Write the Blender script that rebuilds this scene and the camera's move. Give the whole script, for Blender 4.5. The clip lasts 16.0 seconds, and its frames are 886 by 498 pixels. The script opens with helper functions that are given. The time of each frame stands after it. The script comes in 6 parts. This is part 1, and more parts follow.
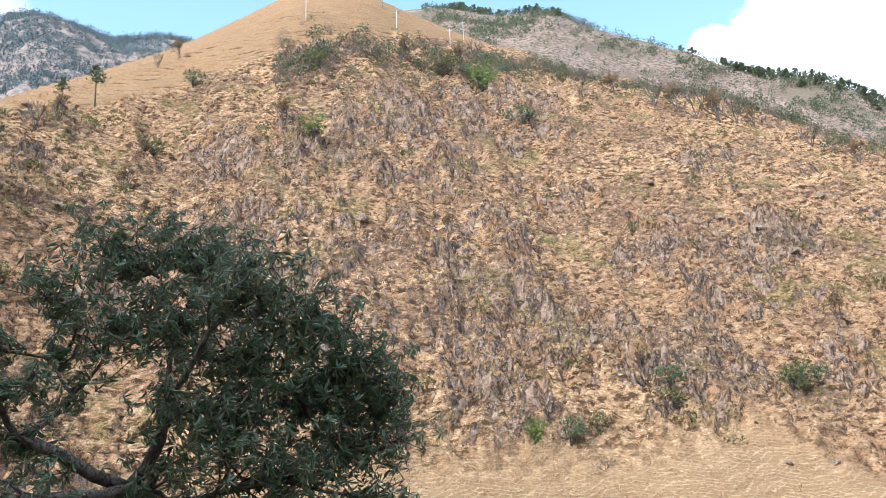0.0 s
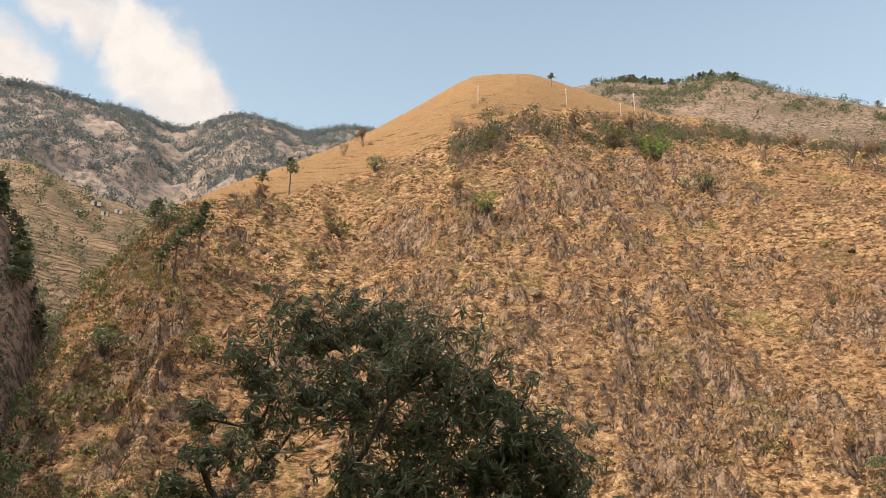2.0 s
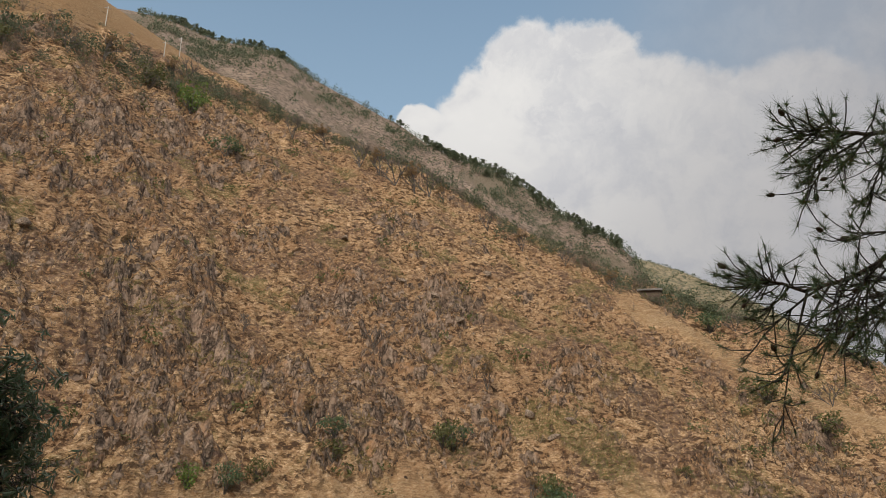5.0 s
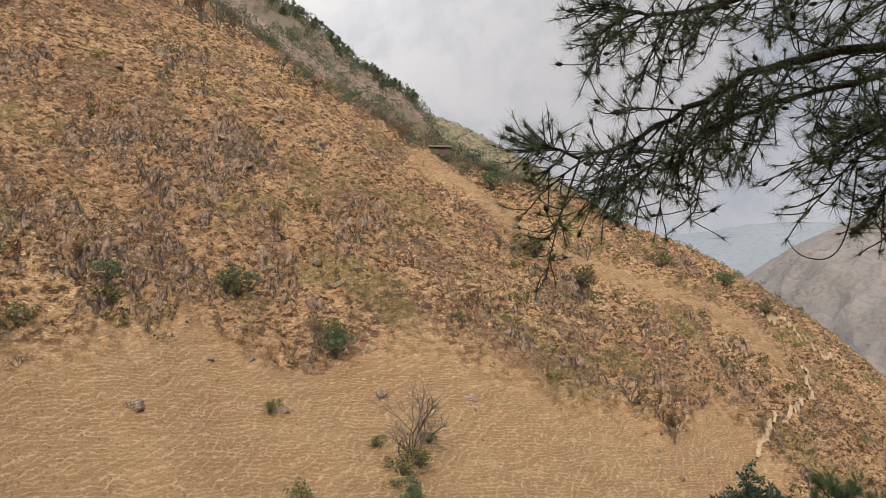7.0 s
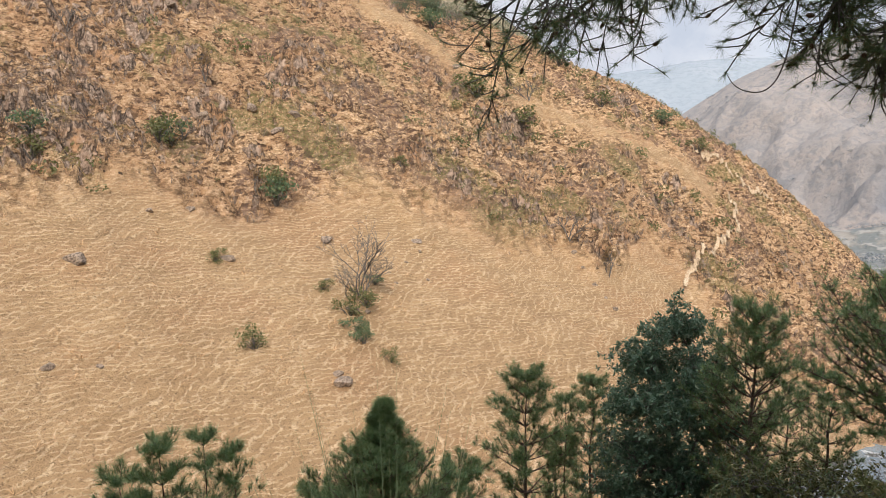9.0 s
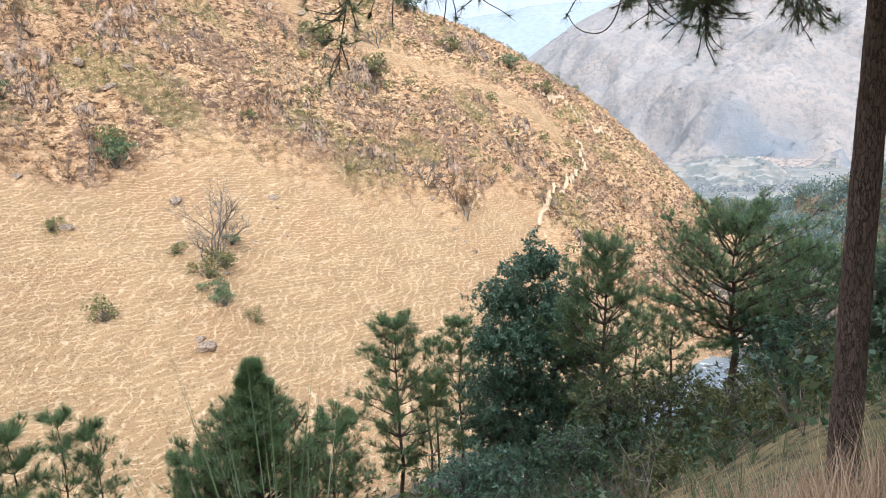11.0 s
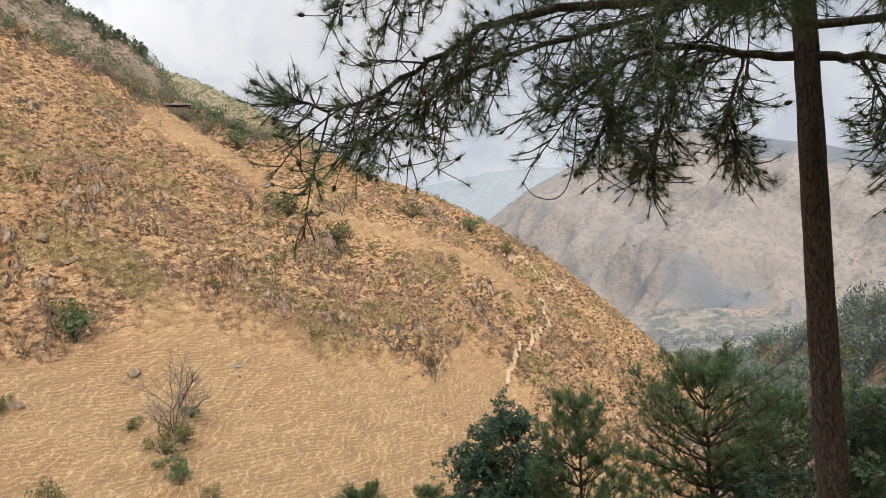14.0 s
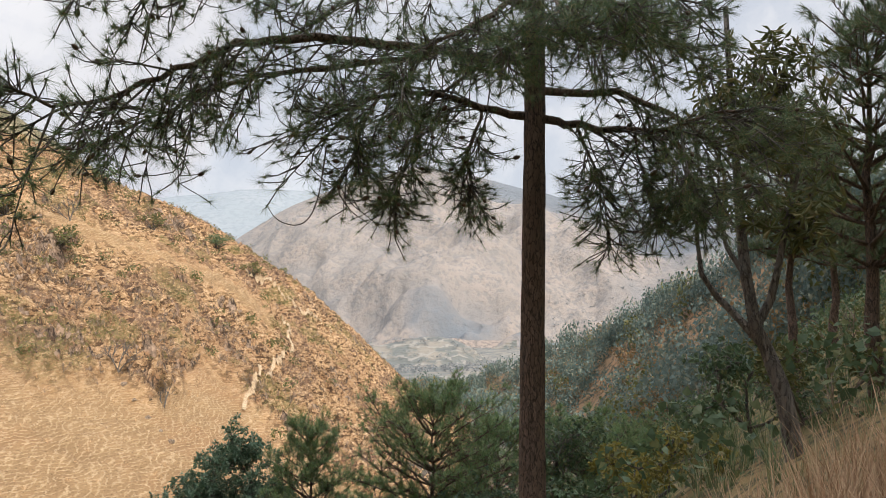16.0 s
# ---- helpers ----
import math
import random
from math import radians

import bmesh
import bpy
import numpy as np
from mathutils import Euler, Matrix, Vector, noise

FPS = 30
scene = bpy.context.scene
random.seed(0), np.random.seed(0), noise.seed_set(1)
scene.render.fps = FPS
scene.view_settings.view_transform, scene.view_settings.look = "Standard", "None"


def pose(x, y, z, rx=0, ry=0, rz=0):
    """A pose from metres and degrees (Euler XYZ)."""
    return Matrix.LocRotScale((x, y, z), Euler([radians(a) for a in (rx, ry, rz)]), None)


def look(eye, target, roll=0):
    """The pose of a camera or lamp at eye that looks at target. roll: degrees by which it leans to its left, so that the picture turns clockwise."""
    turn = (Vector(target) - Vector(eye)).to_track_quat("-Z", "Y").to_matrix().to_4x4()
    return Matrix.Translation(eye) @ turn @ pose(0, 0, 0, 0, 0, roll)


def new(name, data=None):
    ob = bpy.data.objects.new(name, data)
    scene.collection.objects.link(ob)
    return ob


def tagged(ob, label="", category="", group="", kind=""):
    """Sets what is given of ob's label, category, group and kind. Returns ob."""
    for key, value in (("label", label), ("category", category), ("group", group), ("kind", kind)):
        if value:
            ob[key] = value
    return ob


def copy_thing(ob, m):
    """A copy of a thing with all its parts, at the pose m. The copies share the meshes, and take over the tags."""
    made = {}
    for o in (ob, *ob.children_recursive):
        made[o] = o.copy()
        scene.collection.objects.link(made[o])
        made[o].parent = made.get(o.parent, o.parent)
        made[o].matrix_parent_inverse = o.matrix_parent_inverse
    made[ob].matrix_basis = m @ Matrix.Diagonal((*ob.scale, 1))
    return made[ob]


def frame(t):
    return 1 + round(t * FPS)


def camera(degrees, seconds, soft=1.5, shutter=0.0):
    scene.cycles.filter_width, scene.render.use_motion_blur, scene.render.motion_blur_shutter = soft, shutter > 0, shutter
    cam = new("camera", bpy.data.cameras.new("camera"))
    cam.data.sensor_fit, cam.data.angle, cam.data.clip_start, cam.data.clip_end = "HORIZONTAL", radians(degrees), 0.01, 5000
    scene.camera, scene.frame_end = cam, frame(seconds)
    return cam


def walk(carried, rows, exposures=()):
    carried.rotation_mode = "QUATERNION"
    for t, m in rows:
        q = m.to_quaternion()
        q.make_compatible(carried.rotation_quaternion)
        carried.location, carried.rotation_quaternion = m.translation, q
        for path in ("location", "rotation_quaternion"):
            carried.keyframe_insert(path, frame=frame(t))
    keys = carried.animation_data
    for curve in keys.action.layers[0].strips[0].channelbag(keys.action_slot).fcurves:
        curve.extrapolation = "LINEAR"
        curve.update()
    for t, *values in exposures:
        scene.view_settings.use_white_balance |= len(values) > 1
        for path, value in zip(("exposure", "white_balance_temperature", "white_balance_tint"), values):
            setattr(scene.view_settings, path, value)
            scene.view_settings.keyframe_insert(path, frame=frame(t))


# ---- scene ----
# camera and its walk
cam = camera(61.93, 16.0, soft=0.5)
PATH = [
    (0.0, pose(0.000, 0.000, 1.600, 102.85, 1.93, -1.75)),
    (0.5, pose(0.000, 0.000, 1.600, 106.88, 1.91, -0.14)),
    (1.0, pose(0.000, 0.000, 1.600, 108.18, 0.82, 6.09)),
    (1.5, pose(0.000, 0.000, 1.600, 108.35, -0.47, 10.74)),
    (2.0, pose(0.000, 0.000, 1.600, 108.78, -0.86, 11.33)),
    (2.5, pose(0.000, 0.000, 1.600, 108.20, -0.85, 19.59)),
    (3.0, pose(0.000, 0.000, 1.600, 107.37, -0.81, 20.80)),
    (3.5, pose(0.000, 0.000, 1.600, 108.28, -0.75, 9.36)),
    (4.0, pose(0.000, 0.000, 1.600, 107.10, -0.10, -4.05)),
    (4.5, pose(0.000, 0.003, 1.603, 105.76, -0.68, -18.12)),
    (5.0, pose(0.000, 0.006, 1.606, 106.13, -0.87, -26.90)),
    (5.2, pose(0.000, 0.007, 1.607, 106.37, -1.40, -30.22)),
    (7.3, pose(0.000, 0.019, 1.619, 93.28, -1.02, -43.75)),
    (7.5, pose(0.000, 0.020, 1.620, 92.47, -0.87, -43.74)),
    (8.0, pose(0.000, 0.022, 1.610, 89.65, 0.50, -42.43)),
    (8.5, pose(0.000, 0.025, 1.600, 87.53, 0.70, -42.91)),
    (9.0, pose(0.000, 0.028, 1.590, 82.79, 0.34, -47.67)),
    (9.5, pose(0.000, 0.030, 1.580, 77.60, -0.51, -51.65)),
    (10.0, pose(0.000, 0.031, 1.579, 76.28, -0.21, -56.22)),
    (10.2, pose(0.000, 0.032, 1.578, 77.20, 1.05, -58.68)),
    (12.5, pose(0.000, 0.039, 1.571, 79.58, 3.36, -58.99)),
    (13.0, pose(0.000, 0.040, 1.570, 81.70, 3.68, -59.97)),
    (13.5, pose(0.000, 0.040, 1.585, 87.33, 4.41, -58.98)),
    (14.0, pose(0.000, 0.040, 1.600, 90.99, 4.08, -61.74)),
    (14.5, pose(0.000, 0.020, 1.610, 92.30, 1.88, -67.35)),
    (15.0, pose(0.000, 0.000, 1.620, 91.31, 0.25, -72.79)),
    (15.5, pose(0.000, -0.025, 1.620, 92.33, -0.30, -77.67)),
    (16.0, pose(0.000, -0.050, 1.620, 92.15, 0.34, -81.03)),
]
EXPO = [(0.0, 0.52, 5350, 8), (0.4, 0.12, 6300, 12), (1.0, -0.05, 6800, 12), (2.0, 0.05, 7400, 14), (3.5, 0.05, 7600, 16), (4.2, -0.2, 7700, 15), (5.0, -0.7, 6500, 10), (7.5, -0.28, 6450, 12), (8.5, 0.0, 6100, 12), (9.2, 0.2, 6100, 11), (9.7, 0.42, 5800, 10), (10.2, 0.52, 5500, 9), (12.5, 0.75, 5400, 8), (13.2, 0.65, 5400, 9), (14.0, 0.0, 6300, 10), (16.0, 0.2, 6300, 10)]
walk(cam, PATH, EXPO)

# ---------------------------------------------------------------- light
SUN_AZ, SUN_EL = 132.0, 41.0      # degrees, counter-clockwise from +y; height


def heading(az, el=0.0):
    a, e = radians(az), radians(el)
    return Vector((-math.sin(a) * math.cos(e), math.cos(a) * math.cos(e), math.sin(e)))


class Nodes:
    """Short hand for building a node tree."""

    def __init__(self, tree):
        self.tree = tree
        tree.nodes.clear()

    def add(self, kind, props=None, **ins):
        n = self.tree.nodes.new(kind)
        for k, v in (props or {}).items():
            setattr(n, k, v)
        for k, v in ins.items():
            key = int(k[1:]) if k[0] == "i" and k[1:].isdigit() else k.replace("_", " ")
            self.put(n.inputs[key], v)
        return n

    def put(self, socket, v):
        if isinstance(v, bpy.types.NodeSocket):
            self.tree.links.new(v, socket)
        elif isinstance(v, bpy.types.Node):
            self.tree.links.new(v.outputs[0], socket)
        else:
            socket.default_value = v

    def math(self, op, a, b=0.0, clamp=False):
        return self.add("ShaderNodeMath", {"operation": op, "use_clamp": clamp}, i0=a, i1=b).outputs[0]

    def vec(self, op, a, b=(0, 0, 0)):
        n = self.add("ShaderNodeVectorMath", {"operation": op}, i0=a, i1=b)
        return n.outputs["Value"] if op in ("DISTANCE", "DOT_PRODUCT", "LENGTH") else n.outputs[0]

    def scaled(self, a, k):
        n = self.add("ShaderNodeVectorMath", {"operation": "SCALE"}, i0=a)
        self.put(n.inputs["Scale"], k)
        return n.outputs[0]

    def noise(self, vector, scale, detail=4.0, rough=0.55):
        n = self.add("ShaderNodeTexNoise", None, Vector=vector, Scale=scale, Detail=detail, Roughness=rough)
        return n

    def span(self, v, a, b, c=0.0, d=1.0):
        return self.add("ShaderNodeMapRange", {"interpolation_type": "SMOOTHSTEP"}, i0=v, i1=a, i2=b, i3=c, i4=d).outputs[0]

    def mix(self, f, a, b, mode="MIX"):
        n = self.add("ShaderNodeMix", {"data_type": "RGBA", "blend_type": mode})
        self.put(n.inputs[0], f)
        for s, v in ((n.inputs[6], a), (n.inputs[7], b)):
            self.put(s, (*v, 1.0) if isinstance(v, tuple) and len(v) == 3 else v)
        return n.outputs[2]


def build_world():
    world = bpy.data.worlds.new("sky")
    scene.world = world
    world.use_nodes = True
    n = Nodes(world.node_tree)
    sky = n.add("ShaderNodeTexSky", {"sky_type": "NISHITA", "sun_disc": False, "sun_elevation": radians(SUN_EL),
                                     "sun_rotation": radians(-SUN_AZ), "altitude": 1200.0, "air_density": 1.0,
                                     "dust_density": 2.2, "ozone_density": 1.6})
    way = n.add("ShaderNodeTexCoord").outputs["Generated"]
    warp = n.noise(way, 9.0, 6.0, 0.6)
    warp2 = n.noise(way, 2.6, 5.0, 0.55)
    shift = n.scaled(n.vec("SUBTRACT", warp.outputs["Color"], (0.5, 0.5, 0.5)), 0.085)
    bent = n.vec("ADD", way, shift)
    # cumulus heads: azimuth, elevation and radius in degrees
    tower = [(-33.5, 29, 4.4), (-38.5, 29.3, 4.2), (-30.5, 26, 4.4), (-42, 24.5, 6.0), (-36, 22, 8), (-47, 22.8, 6), (-53, 21.5, 7),
             (-46, 15, 9), (-56, 13, 9), (-25, 24.9, 2.0), (-60, 19.5, 6.5), (-28, 21.5, 4)]
    scraps = [(51, 29, 3.0), (47, 26.5, 3.6), (52, 24, 5), (41.5, 32.0, 2.0), (38.3, 31.6, 2.3), (36, 30, 3.0), (33.3, 28.0, 2.8), (31.5, 26.6, 2.2), (44, 32.6, 1.8), (-14, 24, 2.0)]

    def heap(heads, at):
        dens = None
        for az, el, rad in heads:
            d = n.vec("DISTANCE", at, tuple(heading(az, el)))
            m = n.math("SUBTRACT", 1.0, n.math("MULTIPLY", d, 1.0 / radians(rad)))
            dens = m if dens is None else n.math("MAXIMUM", dens, m)
        return dens
    dens, thin = heap(tower, bent), heap(scraps, bent)
    puff = n.span(dens, -0.02, 0.16)
    wisp = n.math("MULTIPLY", n.span(n.math("ADD", thin, n.math("MULTIPLY", n.math("SUBTRACT", n.noise(bent, 14.0, 5.0, 0.6).outputs[0], 0.5), 0.9)), -0.30, 0.42), 0.92)
    # thin bank of haze and cloud down the valley
    side = n.vec("DOT_PRODUCT", way, tuple(heading(-88, 4)))
    bank = n.math("MULTIPLY", n.span(side, 0.50, 0.88), n.span(warp2.outputs[0], 0.22, 0.50, 0.7, 1.0))
    up = n.add("ShaderNodeSeparateXYZ", None, Vector=way).outputs[2]
    haze = n.span(up, 1.05, 0.08)
    grey = n.span(n.noise(bent, 8.0, 6.0, 0.6).outputs[0], 0.36, 0.62)
    white = n.mix(grey, (0.80, 0.80, 0.82), (0.98, 0.965, 0.94))
    white = n.mix(n.math("MULTIPLY", n.span(n.noise(bent, 24.0, 5.0, 0.62).outputs[0], 0.46, 0.66), 0.6), white, (1.02, 1.0, 0.97))
    white = n.mix(n.span(up, 0.46, 0.24), white, n.mix(grey, (0.66, 0.66, 0.69), (0.80, 0.785, 0.77)))
    white = n.mix(n.span(dens, 0.22, 0.0), white, (0.90, 0.90, 0.90))
    skyc = n.vec("MULTIPLY", sky.outputs[0], (0.19, 0.2125, 0.20))
    skyc = n.mix(n.math("MULTIPLY", haze, 0.72), skyc, (0.505, 0.65, 0.73))
    veil = n.mix(grey, (0.43, 0.44, 0.475), (0.54, 0.53, 0.54))
    col = n.mix(wisp, skyc, n.mix(grey, (0.60, 0.60, 0.62), (0.74, 0.73, 0.72)))
    col = n.mix(puff, col, white)
    col = n.mix(n.math("MULTIPLY", bank, 0.92), col, veil)
    # broken bright cloud overhead and behind, out of view, added as fill light
    high = n.math("MAXIMUM", n.span(up, 0.62, 0.80), n.span(n.vec("DOT_PRODUCT", way, tuple(heading(140, 0))), 0.25, 0.55))
    fill_cloud = n.math("MULTIPLY", n.math("MULTIPLY", high, n.span(up, -0.02, 0.12)), n.span(n.noise(way, 2.4, 5.0, 0.55).outputs[0], 0.36, 0.56))
    col = n.mix(fill_cloud, col, (1.75, 1.72, 1.66))
    bg = n.add("ShaderNodeBackground", None, Color=col, Strength=1.3)
    n.add("ShaderNodeOutputWorld", None, Surface=bg)


build_world()
sun = new("sun", bpy.data.lights.new("sun", "SUN"))
sun.data.energy, sun.data.angle, sun.data.color = 3.95, radians(0.6), (1.0, 0.88, 0.72)
sun.matrix_world = look(heading(SUN_AZ, SUN_EL) * 100, (0, 0, 0))

# ---------------------------------------------------------------- materials
M = {}


def material(name, build):
    mat = bpy.data.materials.new(name)
    mat.use_nodes = True
    n = Nodes(mat.node_tree)
    n.add("ShaderNodeOutputMaterial", None, Surface=build(n))
    M[name] = mat
    return mat


def place(n):
    return n.add("ShaderNodeNewGeometry").outputs["Position"]


def stretched(n, v, k):
    return n.vec("MULTIPLY", v, k)


def surface(n, colour, rough=0.9, height=None, bump=0.3, dist=0.1, **more):
    b = n.add("ShaderNodeBsdfPrincipled", None, Base_Color=colour, Roughness=rough, **more)
    if height is not None:
        k = n.add("ShaderNodeBump", None, Strength=bump, Distance=dist, Height=height)
        n.put(b.inputs["Normal"], k)
    return b


def cells(n, vector, scale, feature="F1"):
    return n.add("ShaderNodeTexVoronoi", {"feature": feature}, Vector=vector, Scale=scale)


def hill_mat(n):
    p = place(n)
    def given(key):
        return n.add("ShaderNodeAttribute", {"attribute_name": key}).outputs["Fac"]
    rock, clump, lawn = given("rock"), given("tuft"), given("lawn")
    rough = n.math("SUBTRACT", 1.0, lawn)
    big = n.noise(p, 0.03, 3, 0.5).outputs[0]
    mid = n.noise(p, 0.2, 4, 0.6).outputs[0]
    fine = n.noise(p, 1.3, 5, 0.68).outputs[0]
    grit = n.noise(p, 3.4, 4, 0.7).outputs[0]
    bend = n.scaled(n.vec("SUBTRACT", n.noise(p, 0.75, 3, 0.6).outputs["Color"], (0.5, 0.5, 0.5)), 1.7)
    # tussocks: ragged swags of pale straw along the contours, dark gaps between them
    at = n.vec("ADD", stretched(n, p, (0.62, 0.62, 1.35)), n.scaled(bend, 0.55))
    swag = n.noise(at, 1.05, 5, 0.66).outputs[0]
    wisp = n.noise(at, 3.1, 4, 0.7).outputs[0]
    tone = n.noise(p, 0.45, 3, 0.6).outputs[0]
    straw = n.mix(n.span(swag, 0.40, 0.58), (0.23, 0.135, 0.07), (0.56, 0.36, 0.195))
    straw = n.mix(n.math("MULTIPLY", n.span(wisp, 0.48, 0.64), n.span(swag, 0.42, 0.56)), straw, (0.82, 0.60, 0.39))
    straw = n.mix(n.span(tone, 0.46, 0.66), straw, n.mix(0.5, straw, (0.36, 0.195, 0.095)))
    straw = n.mix(n.span(big, 0.44, 0.60), straw, n.mix(0.35, straw, (0.36, 0.21, 0.12)))
    # gaps: dark soil, with the shade under the tussocks painted in
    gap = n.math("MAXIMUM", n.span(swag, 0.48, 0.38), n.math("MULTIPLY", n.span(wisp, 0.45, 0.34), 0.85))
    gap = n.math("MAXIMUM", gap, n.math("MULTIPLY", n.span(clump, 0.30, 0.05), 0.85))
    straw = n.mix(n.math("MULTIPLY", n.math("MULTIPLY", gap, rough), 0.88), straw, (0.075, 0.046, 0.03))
    mauve = n.math("MULTIPLY", n.span(n.noise(p, 0.07, 4, 0.62).outputs[0], 0.50, 0.60), n.span(n.noise(p, 1.6, 4, 0.7).outputs[0], 0.40, 0.56))
    straw = n.mix(n.math("MULTIPLY", mauve, n.math("MULTIPLY", rough, 0.70)), straw, (0.165, 0.105, 0.082))
    olive = n.math("MULTIPLY", n.span(n.noise(p, 0.085, 4, 0.6).outputs[0], 0.54, 0.62), n.span(grit, 0.38, 0.6))
    straw = n.mix(n.math("MULTIPLY", olive, n.math("MULTIPLY", rough, 0.75)), straw, (0.17, 0.165, 0.06))
    # open slope: fine pale swaths of flattened straw
    flow = n.math("ADD", n.math("MULTIPLY", n.noise(p, 0.30, 2, 0.5).outputs[0], 20.0), n.math("MULTIPLY", n.noise(p, 1.6, 4, 0.7).outputs[0], 8.5))
    level = n.vec("DOT_PRODUCT", p, (1.6, 0.9, 18.5))
    tilt = n.vec("DOT_PRODUCT", p, (-3.6, -2.6, 16.0))
    worn = n.noise(p, 0.33, 4, 0.65).outputs[0]
    line = n.math("MULTIPLY", n.span(n.math("SINE", n.math("ADD", level, flow)), 0.45, 1.0), n.span(worn, 0.66, 0.46))
    line = n.math("MAXIMUM", line, n.math("MULTIPLY", n.span(n.math("SINE", n.math("SUBTRACT", tilt, n.math("MULTIPLY", flow, 0.9))), 0.45, 1.0), n.span(worn, 0.36, 0.52)))
    line = n.math("MULTIPLY", line, n.span(n.noise(p, 1.1, 4, 0.72).outputs[0], 0.30, 0.66, 0.05, 0.9))
    meadow = n.mix(n.span(mid, 0.3, 0.7), (0.30, 0.192, 0.10), (0.37, 0.245, 0.132))
    meadow = n.mix(n.span(n.noise(p, 0.06, 3, 0.6).outputs[0], 0.50, 0.64), meadow, (0.325, 0.20, 0.105))
    meadow = n.mix(line, meadow, (0.58, 0.425, 0.265))
    meadow = n.mix(n.span(grit, 0.46, 0.34), meadow, (0.20, 0.128, 0.07))
    high = n.span(n.add("ShaderNodeSeparateXYZ", None, Vector=p).outputs[2], 40.0, 80.0, 0.13, 1.0)
    meadow = n.mix(n.math("MULTIPLY", n.span(high, 0.3, 1.0), n.span(mid, 0.34, 0.62, 0.15, 0.5)), meadow, (0.25, 0.142, 0.07))
    riser = n.math("MULTIPLY", n.math("MULTIPLY", n.span(n.math("ADD", clump, n.math("MULTIPLY", n.math("SUBTRACT", fine, 0.5), 1.1)), 0.52, 0.22), high), lawn)
    meadow = n.mix(riser, meadow, (0.12, 0.068, 0.034))
    straw = n.mix(lawn, straw, meadow)
    # rock: steep fractured blocks and brown earth
    rk = n.vec("ADD", stretched(n, p, (1.35, 1.35, 0.42)), bend)
    block, chip = cells(n, rk, 0.62), cells(n, rk, 1.5)
    crack = n.math("MAXIMUM", n.span(cells(n, rk, 0.62, "DISTANCE_TO_EDGE").outputs["Distance"], 0.13, 0.02), n.math("MULTIPLY", n.span(cells(n, rk, 1.5, "DISTANCE_TO_EDGE").outputs["Distance"], 0.16, 0.02), 0.6))
    crack = n.math("MULTIPLY", crack, n.span(n.noise(p, 0.55, 3, 0.6).outputs[0], 0.40, 0.56))
    rtone = n.add("ShaderNodeSeparateColor", None, Color=block.outputs["Color"]).outputs[0]
    ctone = n.add("ShaderNodeSeparateColor", None, Color=chip.outputs["Color"]).outputs[1]
    stone = n.mix(rtone, (0.17, 0.11, 0.08), (0.40, 0.28, 0.20))
    stone = n.mix(n.math("MULTIPLY", ctone, 0.6), stone, (0.51, 0.385, 0.29))
    stone = n.mix(n.span(mid, 0.52, 0.64), stone, (0.40, 0.23, 0.12))
    stone = n.mix(n.math("MULTIPLY", n.span(fine, 0.50, 0.40), 0.5), stone, (0.11, 0.085, 0.07))
    stone = n.mix(n.math("MULTIPLY", crack, 0.9), stone, (0.055, 0.042, 0.034))
    edge = n.math("ADD", n.math("MULTIPLY", rock, 0.72), n.math("MULTIPLY", n.math("SUBTRACT", fine, 0.5), 2.0))
    slope = n.add("ShaderNodeSeparateXYZ", None, Vector=n.add("ShaderNodeNewGeometry").outputs["Normal"]).outputs[2]
    edge = n.math("ADD", edge, n.math("MULTIPLY", n.span(slope, 0.60, 0.30, 0.0, 0.6), rough))
    edge = n.math("ADD", edge, n.math("MULTIPLY", n.math("SUBTRACT", swag, 0.5), 0.5))
    bare = n.span(edge, 0.66, 0.80)
    col = n.mix(bare, straw, stone)
    heap = n.math("ADD", n.math("MULTIPLY", swag, 1.5), n.math("MULTIPLY", wisp, 0.55))
    hs = n.math("ADD", n.math("MULTIPLY", heap, rough), n.math("MULTIPLY", n.math("MULTIPLY", line, lawn), 0.10))
    hr = n.math("SUBTRACT", n.math("SUBTRACT", 1.0, n.math("ADD", n.math("MULTIPLY", block.outputs["Distance"], 0.9), n.math("MULTIPLY", chip.outputs["Distance"], 0.6))), n.math("MULTIPLY", crack, 0.3))
    h = n.add("ShaderNodeMix", {"data_type": "FLOAT"})
    for k, v in ((0, bare), (2, hs), (3, hr)):
        n.put(h.inputs[k], v)
    h = n.math("ADD", h.outputs[0], n.math("MULTIPLY", grit, 0.5))
    return surface(n, col, 0.95, h, 1.0, 0.75, Specular_IOR_Level=0.15)


def earth_mat(dark, mid, light, scale, bump=0.5, dist=0.1, stain=None, near=(0.35, 0.68), scrub=None):
    def build(n):
        p = place(n)
        a = n.noise(p, scale, 4, 0.6).outputs[0]
        b = n.noise(p, scale * 7.3, 5, 0.65).outputs[0]
        col = n.mix(n.span(a, near[0], near[1]), mid, light)
        col = n.mix(n.span(b, 0.55, 0.40), col, dark)
        if stain:
            c = n.noise(p, scale * 0.23, 3, 0.5).outputs[0]
            col = n.mix(n.span(c, 0.50, 0.62), col, stain)
        # hollows go darker: gully scrub, plus ridge shading put into the colour
        if scrub:
            hollow = n.add("ShaderNodeAttribute", {"attribute_name": "hollow"}).outputs["Fac"]
            k = n.math("ADD", hollow, n.math("MULTIPLY", n.math("SUBTRACT", b, 0.5), 0.3))
            col = n.mix(n.span(k, 0.34, 0.66), col, scrub)
        return surface(n, col, 0.95, b, bump, dist, Specular_IOR_Level=0.2)
    return build


